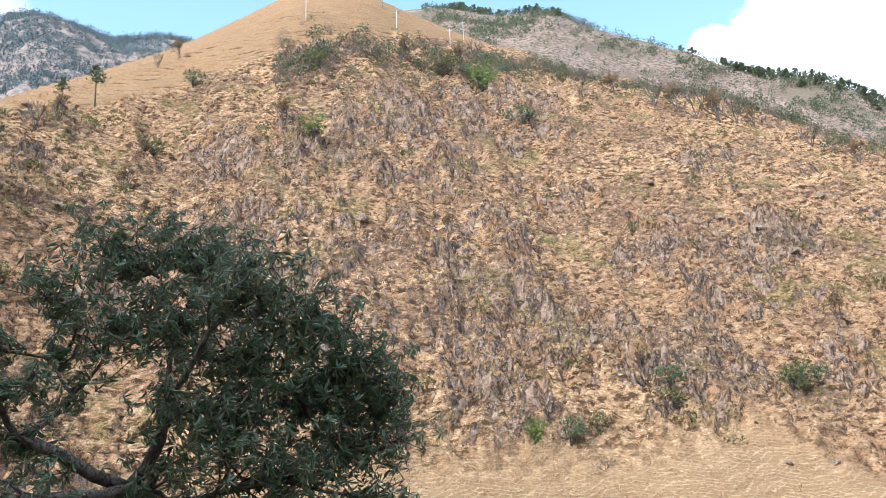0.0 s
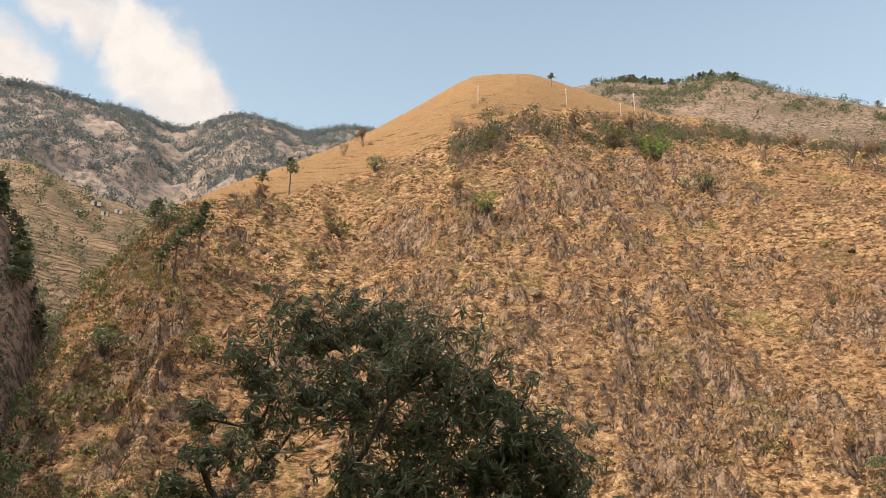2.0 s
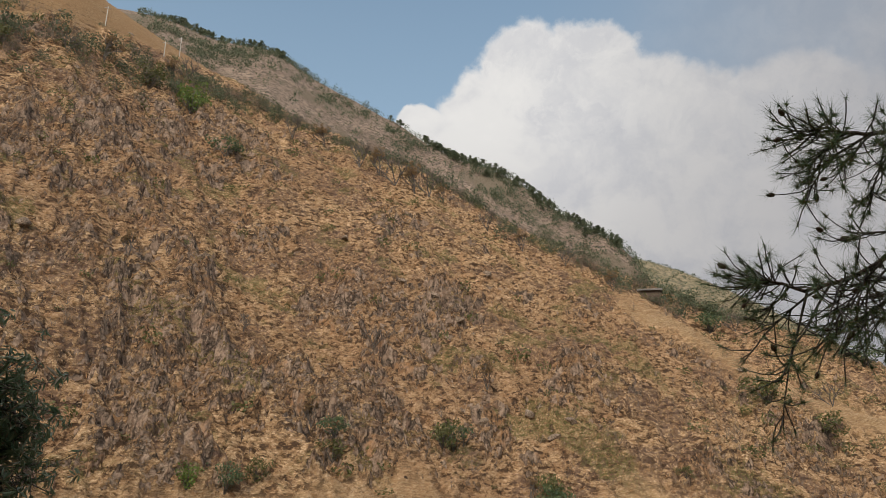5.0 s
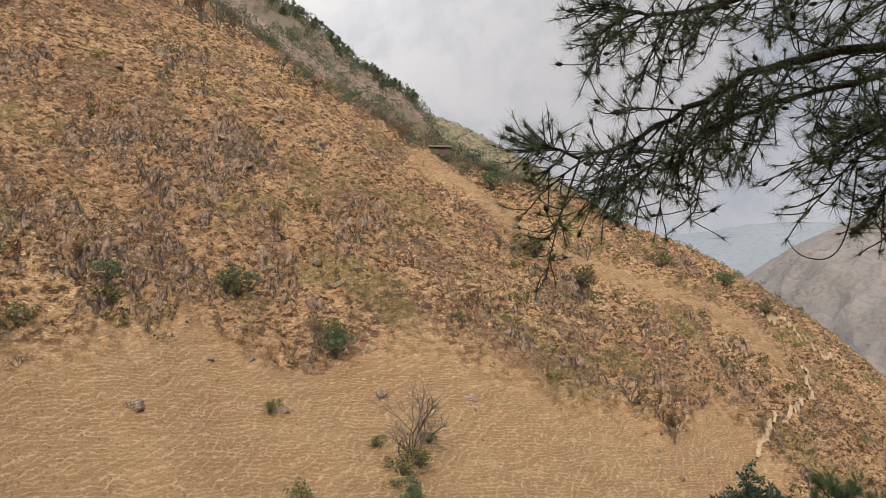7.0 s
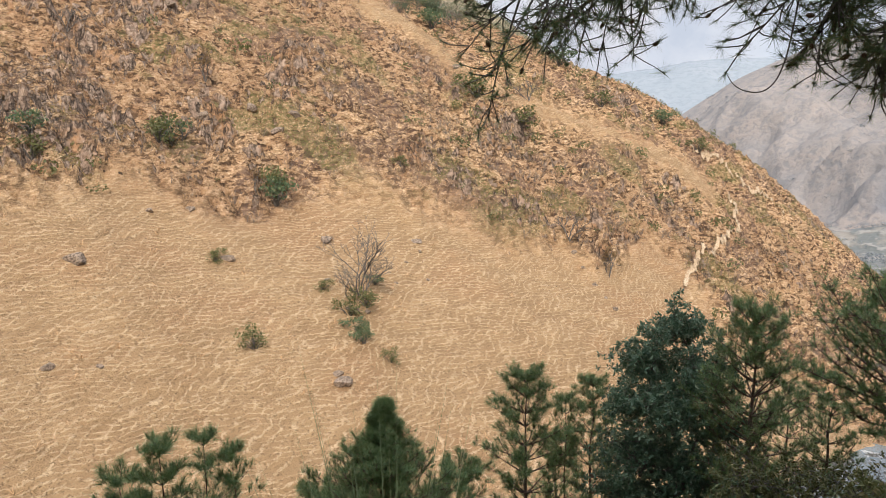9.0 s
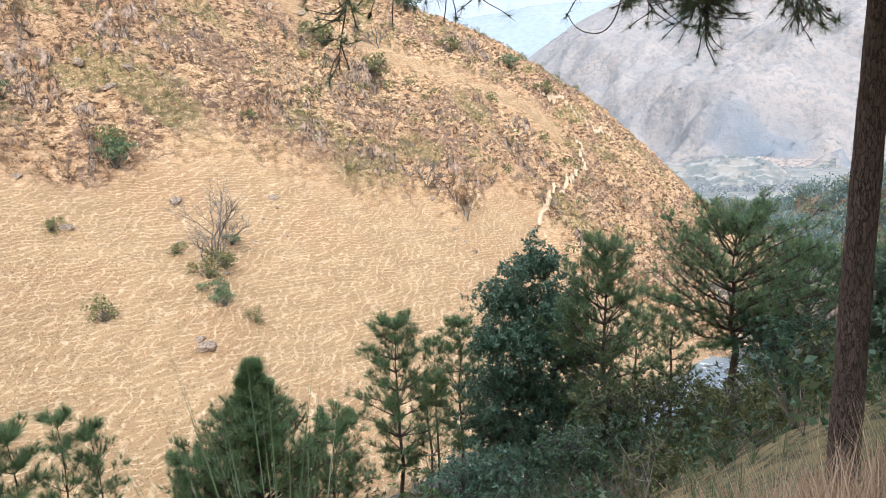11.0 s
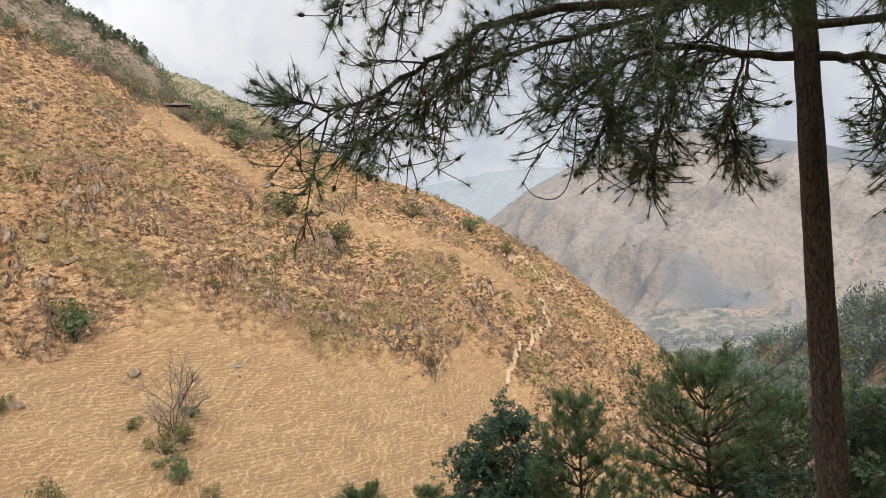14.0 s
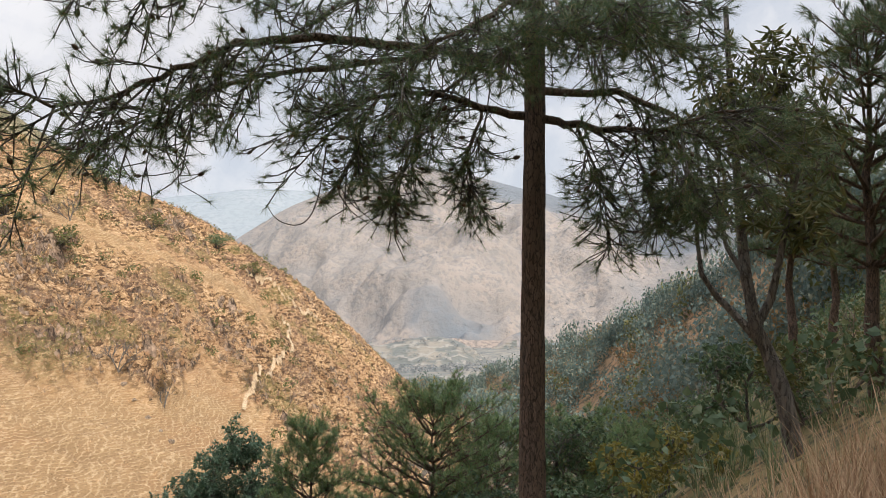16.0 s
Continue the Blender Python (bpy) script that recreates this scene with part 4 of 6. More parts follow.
def build_left_tree():
    r = 15.0
    rounds = [(54, 12.5, 4.0, 1), (49.5, 11.2, 3.6, 1), (58, 9, 5, 1), (46.4, 8.8, 3.0, 1), (52, 6, 5, 1), (46, 3.6, 3.8, 1), (42.5, 1.0, 2.8, 0.9), (49, -1, 5, 1), (43, -3.5, 3.5, 0.9), (56, 0, 5, 0.9), (50, -8, 6, .9)]
    balls = []
    rng = random.Random(4)
    for az, el, deg, full in rounds:
        c, rad = ball(az, el, deg, r + rng.uniform(-0.8, 1.2))
        balls.append((c, rad, full))
    fork = heading(50) * r
    fork.z = EYE + r * math.tan(radians(-9))
    broad_tree("broadleaf_tree", at_polar(50.5, r), fork, balls, 9, "dense dark broad-leaved tree on the shaded bank", "tree", "dark_leaf", "grey_bark", 0.15, 0.17, 9, 260, 0.2, 0.3, loose=0.3)


def build_evergreen():
    r = 22.0
    rounds = [(-65.6, -12.9, 2.3, 1), (-63.4, -15.6, 2.6, 1), (-67.3, -15.9, 2.6, 1), (-65.2, -18.6, 3.4, 1), (-61.8, -18.4, 1.9, 1), (-68.6, -19.6, 2.4, .8), (-63.2, -22.2, 3.2, 1), (-66.8, -23, 3.4, 1), (-65, -26.6, 3.8, 1), (-61.6, -25, 2.4, 0.9)]
    rng = random.Random(6)
    balls = []
    for az, el, deg, full in rounds:
        c, rad = ball(az, el, deg, r + rng.uniform(-0.6, 0.8))
        balls.append((c, rad, full))
    fork = heading(-65) * r
    fork.z = EYE + r * math.tan(radians(-25))
    broad_tree("evergreen_oak", at_polar(-65, r), fork, balls, 12, "dense evergreen tree with small dark leaves among pines", "tree", "oak_leaf", "grey_bark", 0.16, 0.19, 10, 330, 0.16, 0.3, loose=0.28)


build_mango()
build_left_tree()
build_evergreen()

for az, r, el, seed, rad, bare, kind, wr, whorls, per, tuf, label in [
        (-42.4, 17, -18.7, 11, 2.4, 1.0, "cone", 0.12, 30, 9, 17, "dense dark cone-shaped young pine below the bank"),
        (-54.2, 21, -17.0, 12, 1.45, 4.0, "round", 0.09, 10, 7, 15, "slender young pine with a thin open crown"),
        (-57.2, 22, -18.6, 22, 0.7, 5.6, "round", 0.06, 6, 4, 10, "slender young pine with a thin open crown"),
        (-59.3, 24, -17.2, 13, 1.3, 4.0, "round", 0.08, 9, 6, 14, "small pine half hidden behind an evergreen"),
        (-71.0, 21, -11.8, 14, 1.95, 1.6, "round", 0.11, 15, 7, 17, "bushy young pine with upturned bright needles"),
        (-80.3, 18, -10.0, 15, 2.4, 2.7, "round", 0.12, 10, 7, 18, "open pine with a bare leaning lower trunk"),
        (-85.2, 22, -12.0, 16, 2.0, 1.5, "round", 0.10, 10, 7, 17, "young pine standing behind the tall pine"),
        (-76.0, 24, -15.5, 17, 1.4, 2.0, "round", 0.08, 8, 6, 13, "young pine beside the stream"),
        (-91.5, 20, -12.0, 18, 1.9, 0.6, "round", 0.10, 9, 7, 16, "young pine on the slope below the tall pine"),
        (-96.5, 26, -13.0, 19, 2.0, 0.8, "round", 0.10, 9, 7, 16, "young pine on the wooded slope"),
        (-25.6, 14, -20.6, 20, 0.9, 2.5, "round", 0.06, 8, 6, 12, "small yellowish pine in the gully"),
        (-28.8, 15, -20.2, 21, 0.75, 3.0, "round", 0.05, 7, 5, 8, "small yellowish pine in the gully"),
        (-31.0, 15, -21.8, 23, 0.8, 2.6, "round", 0.05, 7, 5, 8, "small yellowish pine in the gully"),
        (-23.0, 16, -22.0, 24, 1.2, 2.0, "round", 0.06, 8, 6, 12, "small yellowish pine in the gully"),
        (-48.5, 19, -24.0, 25, 1.6, 1.6, "round", 0.08, 9, 8, 16, "low bushy pine beside a cone-shaped pine"),
        (-62.0, 31, -18.6, 27, 1.9, 1.5, "round", 0.11, 9, 6, 14, "young pine near the stream"),
        (-68.4, 33, -16.8, 28, 2.0, 1.5, "round", 0.11, 9, 6, 14, "young pine near the stream"),
        (-73.4, 36, -16.6, 29, 2.0, 1.5, "round", 0.11, 9, 6, 14, "young pine near the stream"),
        (-56.6, 29, -21.5, 30, 1.9, 1.2, "round", 0.10, 9, 6, 14, "young pine near the stream"),
        (-83.2, 30, -14.6, 32, 2.2, 1.0, "round", 0.11, 9, 6, 14, "young pine near the stream"),
        (-37.5, 18, -25.0, 26, 1.4, 1.6, "round", 0.08, 9, 8, 16, "low bushy pine beside a cone-shaped pine")]:
    b, h = upward(az, r, el)
    pine_tree(pose(*b), seed, h, rad, min(bare, h * 0.75), "young_pine", label, wr, whorls, per, int(tuf * 1.15), 0.23, 32, kind, "young pines", ("young_needles", "pine_bark"), width=0.018)


# the tall pine and its long limbs ------------------------------------------------
def sight(az, el, r):
    c = heading(az) * r
    return Vector((c.x, c.y, EYE + r * math.tan(radians(el))))


def build_tall_pine():
    rng = random.Random(31)
    base = at_polar(-88.2, 7.5, None, 0.1)
    tree = thing("tall_pine", Matrix.Translation(base), "tall pine with scaly brown bark and long drooping limbs", "pine tree")
    axis = [(-88.1, -34), (-88.1, -24), (-88.15, -14), (-88.3, -4), (-88.45, 4), (-88.6, 11), (-88.7, 18), (-88.8, 26), (-88.9, 36), (-88.9, 46)]
    trunk = [sight(a, e, 7.5) for a, e in axis]
    trunk[0] = Vector((*trunk[0].xy, base.z - 0.4))
    wood = Wood()
    fine = []
    for i in range(len(trunk) - 1):
        for k in range(4):
            fine.append(trunk[i].lerp(trunk[i + 1], k / 4))
    fine.append(trunk[-1])
    z0, z1 = fine[0].z, fine[-1].z
    rad = [0.150 - 0.085 * (p.z - z0) / (z1 - z0) + (0.03 if i == 0 else 0) for i, p in enumerate(fine)]
    wood.limb([p - base for p in fine], rad, 18, 0.045, rng)
    part_of(tree, "trunk", wood.mesh("tall_pine_trunk", M["pine_bark"]), "scaly brown pine trunk")
    # limbs: sight lines and distances, thickness, length of the hanging twigs, number of them
    limbs = [
        ([(-88.7, 16.2, 7.5), (-84.1, 16.7, 7.3), (-80.5, 17.4, 7.1), (-75.2, 18.0, 6.9), (-69.6, 18.0, 6.7), (-65.8, 17.3, 6.5), (-63.4, 16.3, 6.4), (-60.6, 14.7, 6.3), (-56.8, 12.8, 6.2), (-53.3, 12.1, 6.1), (-51.2, 12.8, 6.0)], 0.055, 1.05, 40),
        ([(-88.0, 12.3, 7.5), (-84.5, 13.2, 7.2), (-80.9, 14.3, 7.0), (-77.0, 14.1, 6.8), (-73, 12.5, 6.6)], 0.045, 1.35, 26), ([(-84.5, 13.2, 7.2), (-83.8, 10.5, 7.1), (-83.4, 8.4, 7.0), (-83.4, 6.6, 7.0)], 0.018, 0.5, 12), ([(-80.9, 14.3, 7.0), (-79.4, 10.8, 6.9), (-78.2, 8.2, 6.9), (-77.6, 6.6, 6.9)], 0.018, 0.5, 12), ([(-76.5, 14.0, 6.8), (-75, 11, 6.8), (-73.8, 8, 6.8)], 0.016, 0.55, 10),
        ([(-81.0, 17.0, 7.1), (-74.8, 16.3, 7.2), (-68.7, 15.5, 7.2), (-64.6, 14.6, 7.1), (-61.0, 12.4, 7.0), (-58.0, 10.8, 6.9)], 0.035, 0.9, 22),
        ([(-88.6, 12.2, 7.5), (-91, 11.7, 7.45), (-94.8, 11.1, 7.3), (-98.5, 10.9, 7.2), (-101.5, 11.8, 7.1), (-105, 12, 7.0)], 0.05, 1.2, 24),
        ([(-88.9, 14.2, 7.5), (-94.8, 13.8, 7.7), (-98.1, 12.4, 7.8), (-101.2, 10.1, 7.9), (-104, 7, 8.0)], 0.045, 1.0, 18),
        ([(-88.8, 20, 7.5), (-82, 22.5, 7.0), (-75, 23.5, 6.6), (-68, 23.0, 6.4), (-62, 22.0, 6.2), (-58.5, 22.0, 6.1), (-56.4, 22.8, 6.0)], 0.05, 0.75, 32),
        ([(-88.8, 21, 7.5), (-94, 22, 7.4), (-98, 20.8, 7.3), (-101, 19.5, 7.2)], 0.045, 0.8, 13),
        ([(-88.8, 24, 7.5), (-84, 24.5, 8.3), (-78, 22.5, 9.0), (-72, 19.5, 9.5)], 0.045, 1.0, 18),
        ([(-88.9, 27, 7.5), (-80, 30, 7.0), (-73, 31, 6.7), (-67, 30.5, 6.5)], 0.045, 0.8, 24),
        ([(-88.9, 28, 7.5), (-95, 29, 7.3), (-98, 28.5, 7.2), (-100, 28, 7.1)], 0.045, 0.8, 10),
        ([(-88.8, 19, 7.5), (-90.5, 20, 6.7), (-93, 20.5, 6.0), (-96, 20, 5.6)], 0.035, 0.7, 12),
        ([(-88.8, 22, 7.5), (-85.5, 20, 6.7), (-81.5, 18.2, 6.1), (-78, 16.5, 5.8)], 0.035, 0.8, 18), ([(-88.8, 23, 7.5), (-92, 21.5, 6.8), (-95, 20, 6.3), (-97.5, 19, 6.0)], 0.035, 0.7, 11),
        ([(-88.8, 19, 7.5), (-93, 17.8, 7.2), (-97, 17, 7.0), (-100, 16.8, 6.8)], 0.035, 0.7, 12), ([(-88.8, 18, 7.5), (-85, 16.5, 8.0), (-81, 14, 8.4), (-77, 11, 8.8)], 0.035, 1.0, 10),
        ([(-88.8, 17.5, 7.5), (-88.3, 18.2, 6.8), (-87.6, 18.6, 6.2), (-86.8, 18.0, 5.8)], 0.03, 0.6, 12), ([(-88.8, 22, 7.5), (-89.6, 21.6, 6.7), (-90.3, 20.4, 6.1), (-91.2, 19.2, 5.8)], 0.03, 0.6, 12),
        ([(-92, 11.4, 7.4), (-93, 8.5, 7.3), (-93.8, 6, 7.2), (-94.2, 3.2, 7.1)], 0.018, 0.5, 13), ([(-96, 11, 7.3), (-96.8, 8, 7.2), (-97.6, 4.6, 7.1)], 0.018, 0.5, 12), ([(-99, 10.9, 7.2), (-100, 8, 7.1), (-101, 5.0, 7.0)], 0.018, 0.5, 12),
        ([(-88.9, 33, 7.5), (-80, 38, 7.2), (-70, 40, 7.0)], 0.04, 0.9, 14), ([(-88.9, 34, 7.5), (-98, 38, 7.2), (-106, 38, 7.1)], 0.04, 0.9, 14)]
    spots, buds = [], []
    twigs = Wood()
    for pts, w, hang, count in limbs:
        line = [sight(*p) - base for p in pts]
        dense = []
        for i in range(len(line) - 1):
            for k in range(3):
                dense.append(line[i].lerp(line[i + 1], k / 3) + Vector((rng.gauss(0, .012), rng.gauss(0, .012), rng.gauss(0, .012))))
        dense.append(line[-1])
        n = len(dense)
        limb = Wood()
        limb.limb(dense, [w * (1 - 0.82 * i / (n - 1)) for i in range(n)], 8, 0.06, rng)
        part_of(tree, "limb", limb.mesh("tall_pine_limb", M["pine_bark"]))
        for k in range(count):
            g = 0.18 + 0.82 * (k + rng.random()) / count
            i = min(n - 2, int(g * (n - 1)))
            s = dense[i].lerp(dense[i + 1], g * (n - 1) - i)
            fwd = (dense[i + 1] - dense[i]).normalized()
            side = fwd.cross(Vector((0, 0, 1))).normalized() * rng.choice((-1, 1))
            last = k >= count - 2
            d = fwd * rng.uniform(0.3, 0.9) + side * rng.uniform(0.1, 0.8) + Vector((0, 0, rng.uniform(-0.75, 0.25)))
            if last:
                d = fwd + side * 0.2
            length = hang * rng.uniform(0.45, 1.05) * (0.4 if g > 0.9 else 1)
            sub = bent_line(s, d, length, 6, rng, 0.10, 0.10)
            tw = 0.011
            twigs.limb(sub, [tw, tw * .9, tw * .8, tw * .7, tw * .6, tw * .5, tw * .45], 5)
            for q in range(rng.randint(9, 13)):
                j = rng.uniform(1.0, 5.9)
                a = sub[int(j)].lerp(sub[int(j) + 1], j % 1)
                d2 = (sub[int(j) + 1] - sub[int(j)]).normalized() * 0.8 + Vector((rng.gauss(0, .7), rng.gauss(0, .7), rng.gauss(-0.15, .55)))
                tl = bent_line(a, d2, rng.uniform(0.14, 0.38), 3, rng, -0.16, 0.14)
                twigs.limb(tl, [tw * .55, tw * .5, tw * .45, tw * .4], 4)
                spots.append(frame_matrix(tl[-1], tl[-1] - tl[-2], rng.uniform(0.11, 0.165), rng))
                if rng.random() < 0.28:
                    buds.append((tl[-1], tl[-1] - tl[-2]))
            spots.append(frame_matrix(sub[-1], sub[-1] - sub[-2], rng.uniform(0.14, 0.18), rng))
    # a bare hooked twig below the limb
    bow = [(-72.5, 10.3), (-72.2, 8.2), (-71.9, 6.4), (-71.3, 4.8), (-70.4, 4.1), (-69.2, 4.3), (-68.5, 4.8), (-68.1, 5.5)]
    hook = [sight(a, e, 6.6) - base for a, e in bow]
    for _ in range(2):
        hook = [hook[0]] + [q for i in range(len(hook) - 1) for q in (hook[i].lerp(hook[i + 1], .25), hook[i].lerp(hook[i + 1], .75))] + [hook[-1]]
    twigs.limb(hook, [0.008 - 0.005 * i / len(hook) for i in range(len(hook))], 5)
    part_of(tree, "twig_spray", twigs.mesh("tall_pine_twigs", M["grey_bark"]), "thin dark hanging twigs")
    pieces = []
    for k in range(6):
        tv, tf = needle_tuft(34, rng, 118, 0.012, 6)
        pieces.append(spread(tv, tf, spots[k::6]))
    v, f = merge(pieces)
    part_of(tree, "foliage", mesh_of("tall_pine_needles", v, f, [M["needles"]]), "brushes of long green needles")
    cone = mesh_of("pine_cone", *tube([(0, 0, -0.04), (0, 0, -0.02), (0, 0, 0.01), (0, 0, 0.035), (0, 0, 0.05)], [0.012, 0.024, 0.026, 0.016, 0.004], 7), [M["cone"]], True)
    for p, d in buds[::3][:220]:
        ob = part_of(tree, "cone", cone)
        ob.matrix_local = Matrix.Translation(p) @ d.to_track_quat("Z", "Y").to_matrix().to_4x4() @ Matrix.Scale(rng.uniform(.55, .85), 4)


build_tall_pine()


# trees and shrubs to the side of the tall pine ---------------------------------------
def build_side_trees():
    rng = random.Random(51)
    r = 10.0
    base = at_polar(-106.6, r)
    base.z = min(base.z, EYE + r * math.tan(radians(-12.2)))
    tree = thing("leaning_tree", Matrix.Translation(base), "leaning grey tree with forked limbs and narrow leaves", "tree")
    wood = Wood()
    for pts, w0, w1 in [([(-106.6, -14), (-106.2, -10), (-105.7, -7.6), (-104.9, -5.2), (-104.2, -3.6), (-103.6, 0), (-103.3, 4), (-103.1, 9), (-102.8, 14), (-102.6, 19)], 0.12, 0.03),
                        ([(-104.9, -5.2), (-103.4, -3.4), (-101.6, -1.4), (-100.6, 0.2), (-100.3, 3), (-100.6, 6)], 0.06, 0.02),
                        ([(-104.2, -3.6), (-105.2, -1.6), (-105.8, 1), (-106.6, 5), (-107.6, 9)], 0.06, 0.02),
                        ([(-103.6, 0), (-102.4, 2), (-101.6, 5), (-101.2, 9)], 0.04, 0.015)]:
        line = [sight(a, e, r + rng.uniform(-.1, .1)) - base for a, e in pts]
        n = len(line)
        wood.limb(line, [w0 + (w1 - w0) * i / (n - 1) for i in range(n)], 9, 0.07, rng)
    spots = []
    for az, el, deg, k in [(-104.5, 10, 3.6, 34), (-107, 9.5, 3.0, 30), (-102, 13, 3.4, 26), (-106, 14.5, 3.2, 26), (-100.5, 5.5, 1.8, 12), (-107.5, 4, 2.4, 20), (-104, 5, 2.0, 12)]:
        c, rad = ball(az, el, deg, r)
        for j in range(k * 2):
            p = c - base + Vector((rng.gauss(0, 1), rng.gauss(0, 1), rng.gauss(0, 1))) * rad * 0.5
            a = c - base + Vector((0, 0, -rad * 0.6))
            if j % 3 == 0:
                wood.limb([a, a.lerp(p, .5) + Vector((0, 0, .06)), p], [0.014, 0.01, 0.005], 4)
            spots.append(frame_matrix(p, p - a, rng.uniform(0.15, 0.22), rng))
    part_of(tree, "trunk", wood.mesh("leaning_tree_wood", M["grey_bark"]))
    pieces = [spread(*leaf_rosette(9, rng, 0.12, 0.4), spots[k::3]) for k in range(3)]
    part_of(tree, "crown", mesh_of("leaning_tree_leaves", *merge(pieces), [M["bush_leaf"]]))
    for az, rr, el, seed, rad, bare in [(-111.4, 13, 16.5, 61, 1.7, 2.0), (-106.5, 17, 9, 62, 1.7, 3.0), (-117, 12, 19, 63, 2.0, 2.5), (-109, 21, 8, 64, 2.0, 2.5)]:
        b = at_polar(az, rr)
        pine_tree(pose(*b), seed, EYE + rr * math.tan(radians(el)) - b.z, rad, bare, "shaded_pine", "pine in deep shade beside the path", 0.12, 13, 6, 13, 0.22, 30, "round", "shaded pines", width=0.018)


build_side_trees()


def shrub(name, base, size, leaf, seed, label, leaf_size=0.09, per=7, density=120, group=""):
    rng = random.Random(seed)
    base = Vector(base)
    balls = []
    for k in range(5):
        c = base + Vector((rng.gauss(0, .3) * size, rng.gauss(0, .3) * size, size * rng.uniform(0.45, 0.95)))
        balls.append((c, size * rng.uniform(0.32, 0.48), 1.0))
    return broad_tree(name, base, base + Vector((0, 0, size * 0.2)), balls, seed, label, "shrub", leaf, "grey_bark", leaf_size, 0.22, per, density, 0.03 * size, 0.2, group)


for az, r, size, leaf, seed, label in [
        (-58.8, 17, 2.2, "lime_leaf", 71, "bright green shrub at the foot of an evergreen"), (-61.0, 15, 1.4, "dark_leaf", 72, "low dark shrub on the bank"), (-48.0, 13, 1.2, "dark_leaf", 73, "low dark shrub on the bank"),
        (-82.0, 13, 1.3, "bush_leaf", 74, "olive shrub below the pines"), (-74.5, 14, 1.2, "bush_leaf", 75, "olive shrub below the pines"), (-98.0, 13, 1.15, "yellow_leaf", 76, "shrub with yellowing leaves"),
        (-95.2, 15, 1.2, "yellow_leaf", 77, "shrub with yellowing leaves"), (-103.6, 14, 1.7, "dark_leaf", 78, "rounded blue-green shrub on the slope"),
        (-107, 12, 1.2, "bush_leaf", 80, "olive shrub at the foot of a leaning tree"), (-87.5, 14, 1.2, "bush_leaf", 81, "olive shrub below the pines"), (-69, 13, 1.0, "dark_leaf", 82, "low dark shrub under the pines"),
        (-65, 14, 1.1, "dark_leaf", 83, "low dark shrub under the pines"), (-98.8, 22, 1.7, "needles", 84, "dark green shrub on the wooded slope"), (-92, 13, 1.1, "dark_leaf", 85, "low dark shrub on the bank"),
        (-60.4, 18, 2.9, "oak_leaf", 401, "tall dark shrub between the pines"), (-70.0, 18, 2.6, "dark_leaf", 402, "tall dark shrub between the pines"), (-73.6, 19, 2.7, "bush_leaf", 403, "tall olive shrub between the pines"),
        (-52.0, 18, 2.3, "dark_leaf", 404, "tall dark shrub between the pines"), (-84.4, 17, 2.2, "oak_leaf", 405, "tall dark shrub between the pines"), (-90.5, 17, 2.4, "dark_leaf", 406, "tall dark shrub on the wooded slope"), (-55.6, 17, 2.0, "bush_leaf", 407, "tall olive shrub between the pines"),
        (-55, 14, 1.2, "bush_leaf", 86, "olive shrub below the pines"), (-29, 11, 1.3, "bush_leaf", 87, "olive shrub in the gully"), (-35, 12, 1.2, "dark_leaf", 88, "low dark shrub on the bank")]:
    shrub("shrub", at_polar(az, r), size, leaf, seed, label, 0.12, 7, 110)


def blades(name, spots, count, length, spread_deg, width, mat, seed, label, category, kind="stuff", bend=0.35):
    """Grass: clumps of thin arching blades, each of three faces."""
    rng = random.Random(seed)
    pieces = []
    for k in range(4):
        v, f = [], []
        for i in range(count):
            t, a = radians(abs(rng.gauss(0, spread_deg))), rng.uniform(0, 6.28)
            out = Vector((math.cos(a), math.sin(a), 0))
            side = Vector((-out.y, out.x, 0)) * width
            l = length * rng.uniform(0.55, 1.1)
            p0 = out * rng.uniform(0, 0.06)
            p1 = p0 + (out * math.sin(t) + Vector((0, 0, math.cos(t)))) * l * 0.5
            p2 = p1 + (out * math.sin(t + bend) + Vector((0, 0, math.cos(t + bend)))) * l * 0.5
            j = len(v)
            v += [p0 - side, p0 + side, p1 + side * .8, p1 - side * .8, p2]
            f += [(j, j + 1, j + 2, j + 3), (j + 3, j + 2, j + 4)]
        if len(spots[k::4]):
            pieces.append(spread(v, f, spots[k::4]))
    ob = new(name, mesh_of(name, *merge(pieces), [M[mat]]))
    return tagged(ob, label, category, kind=kind)


def scattered(n, azs, rs, seed, lo=0.7, hi=1.3):
    """Upright poses scattered over a fan of ground."""
    rng = np.random.RandomState(seed)
    a, r = np.radians(rng.uniform(*azs, n)), np.sqrt(rng.uniform(rs[0] ** 2, rs[1] ** 2, n))
    x, y = -np.sin(a) * r, np.cos(a) * r
    got = near_height(x, y)
    s, t = rng.uniform(lo, hi, n), rng.uniform(0, 6.28, n)
    m = np.zeros((n, 4, 4))
    m[:, 0, 0], m[:, 0, 1], m[:, 1, 0], m[:, 1, 1], m[:, 2, 2], m[:, 3, 3] = s * np.cos(t), -s * np.sin(t), s * np.sin(t), s * np.cos(t), s, 1
    m[:, 0, 3], m[:, 1, 3], m[:, 2, 3] = x, y, got[0]
    return m, got


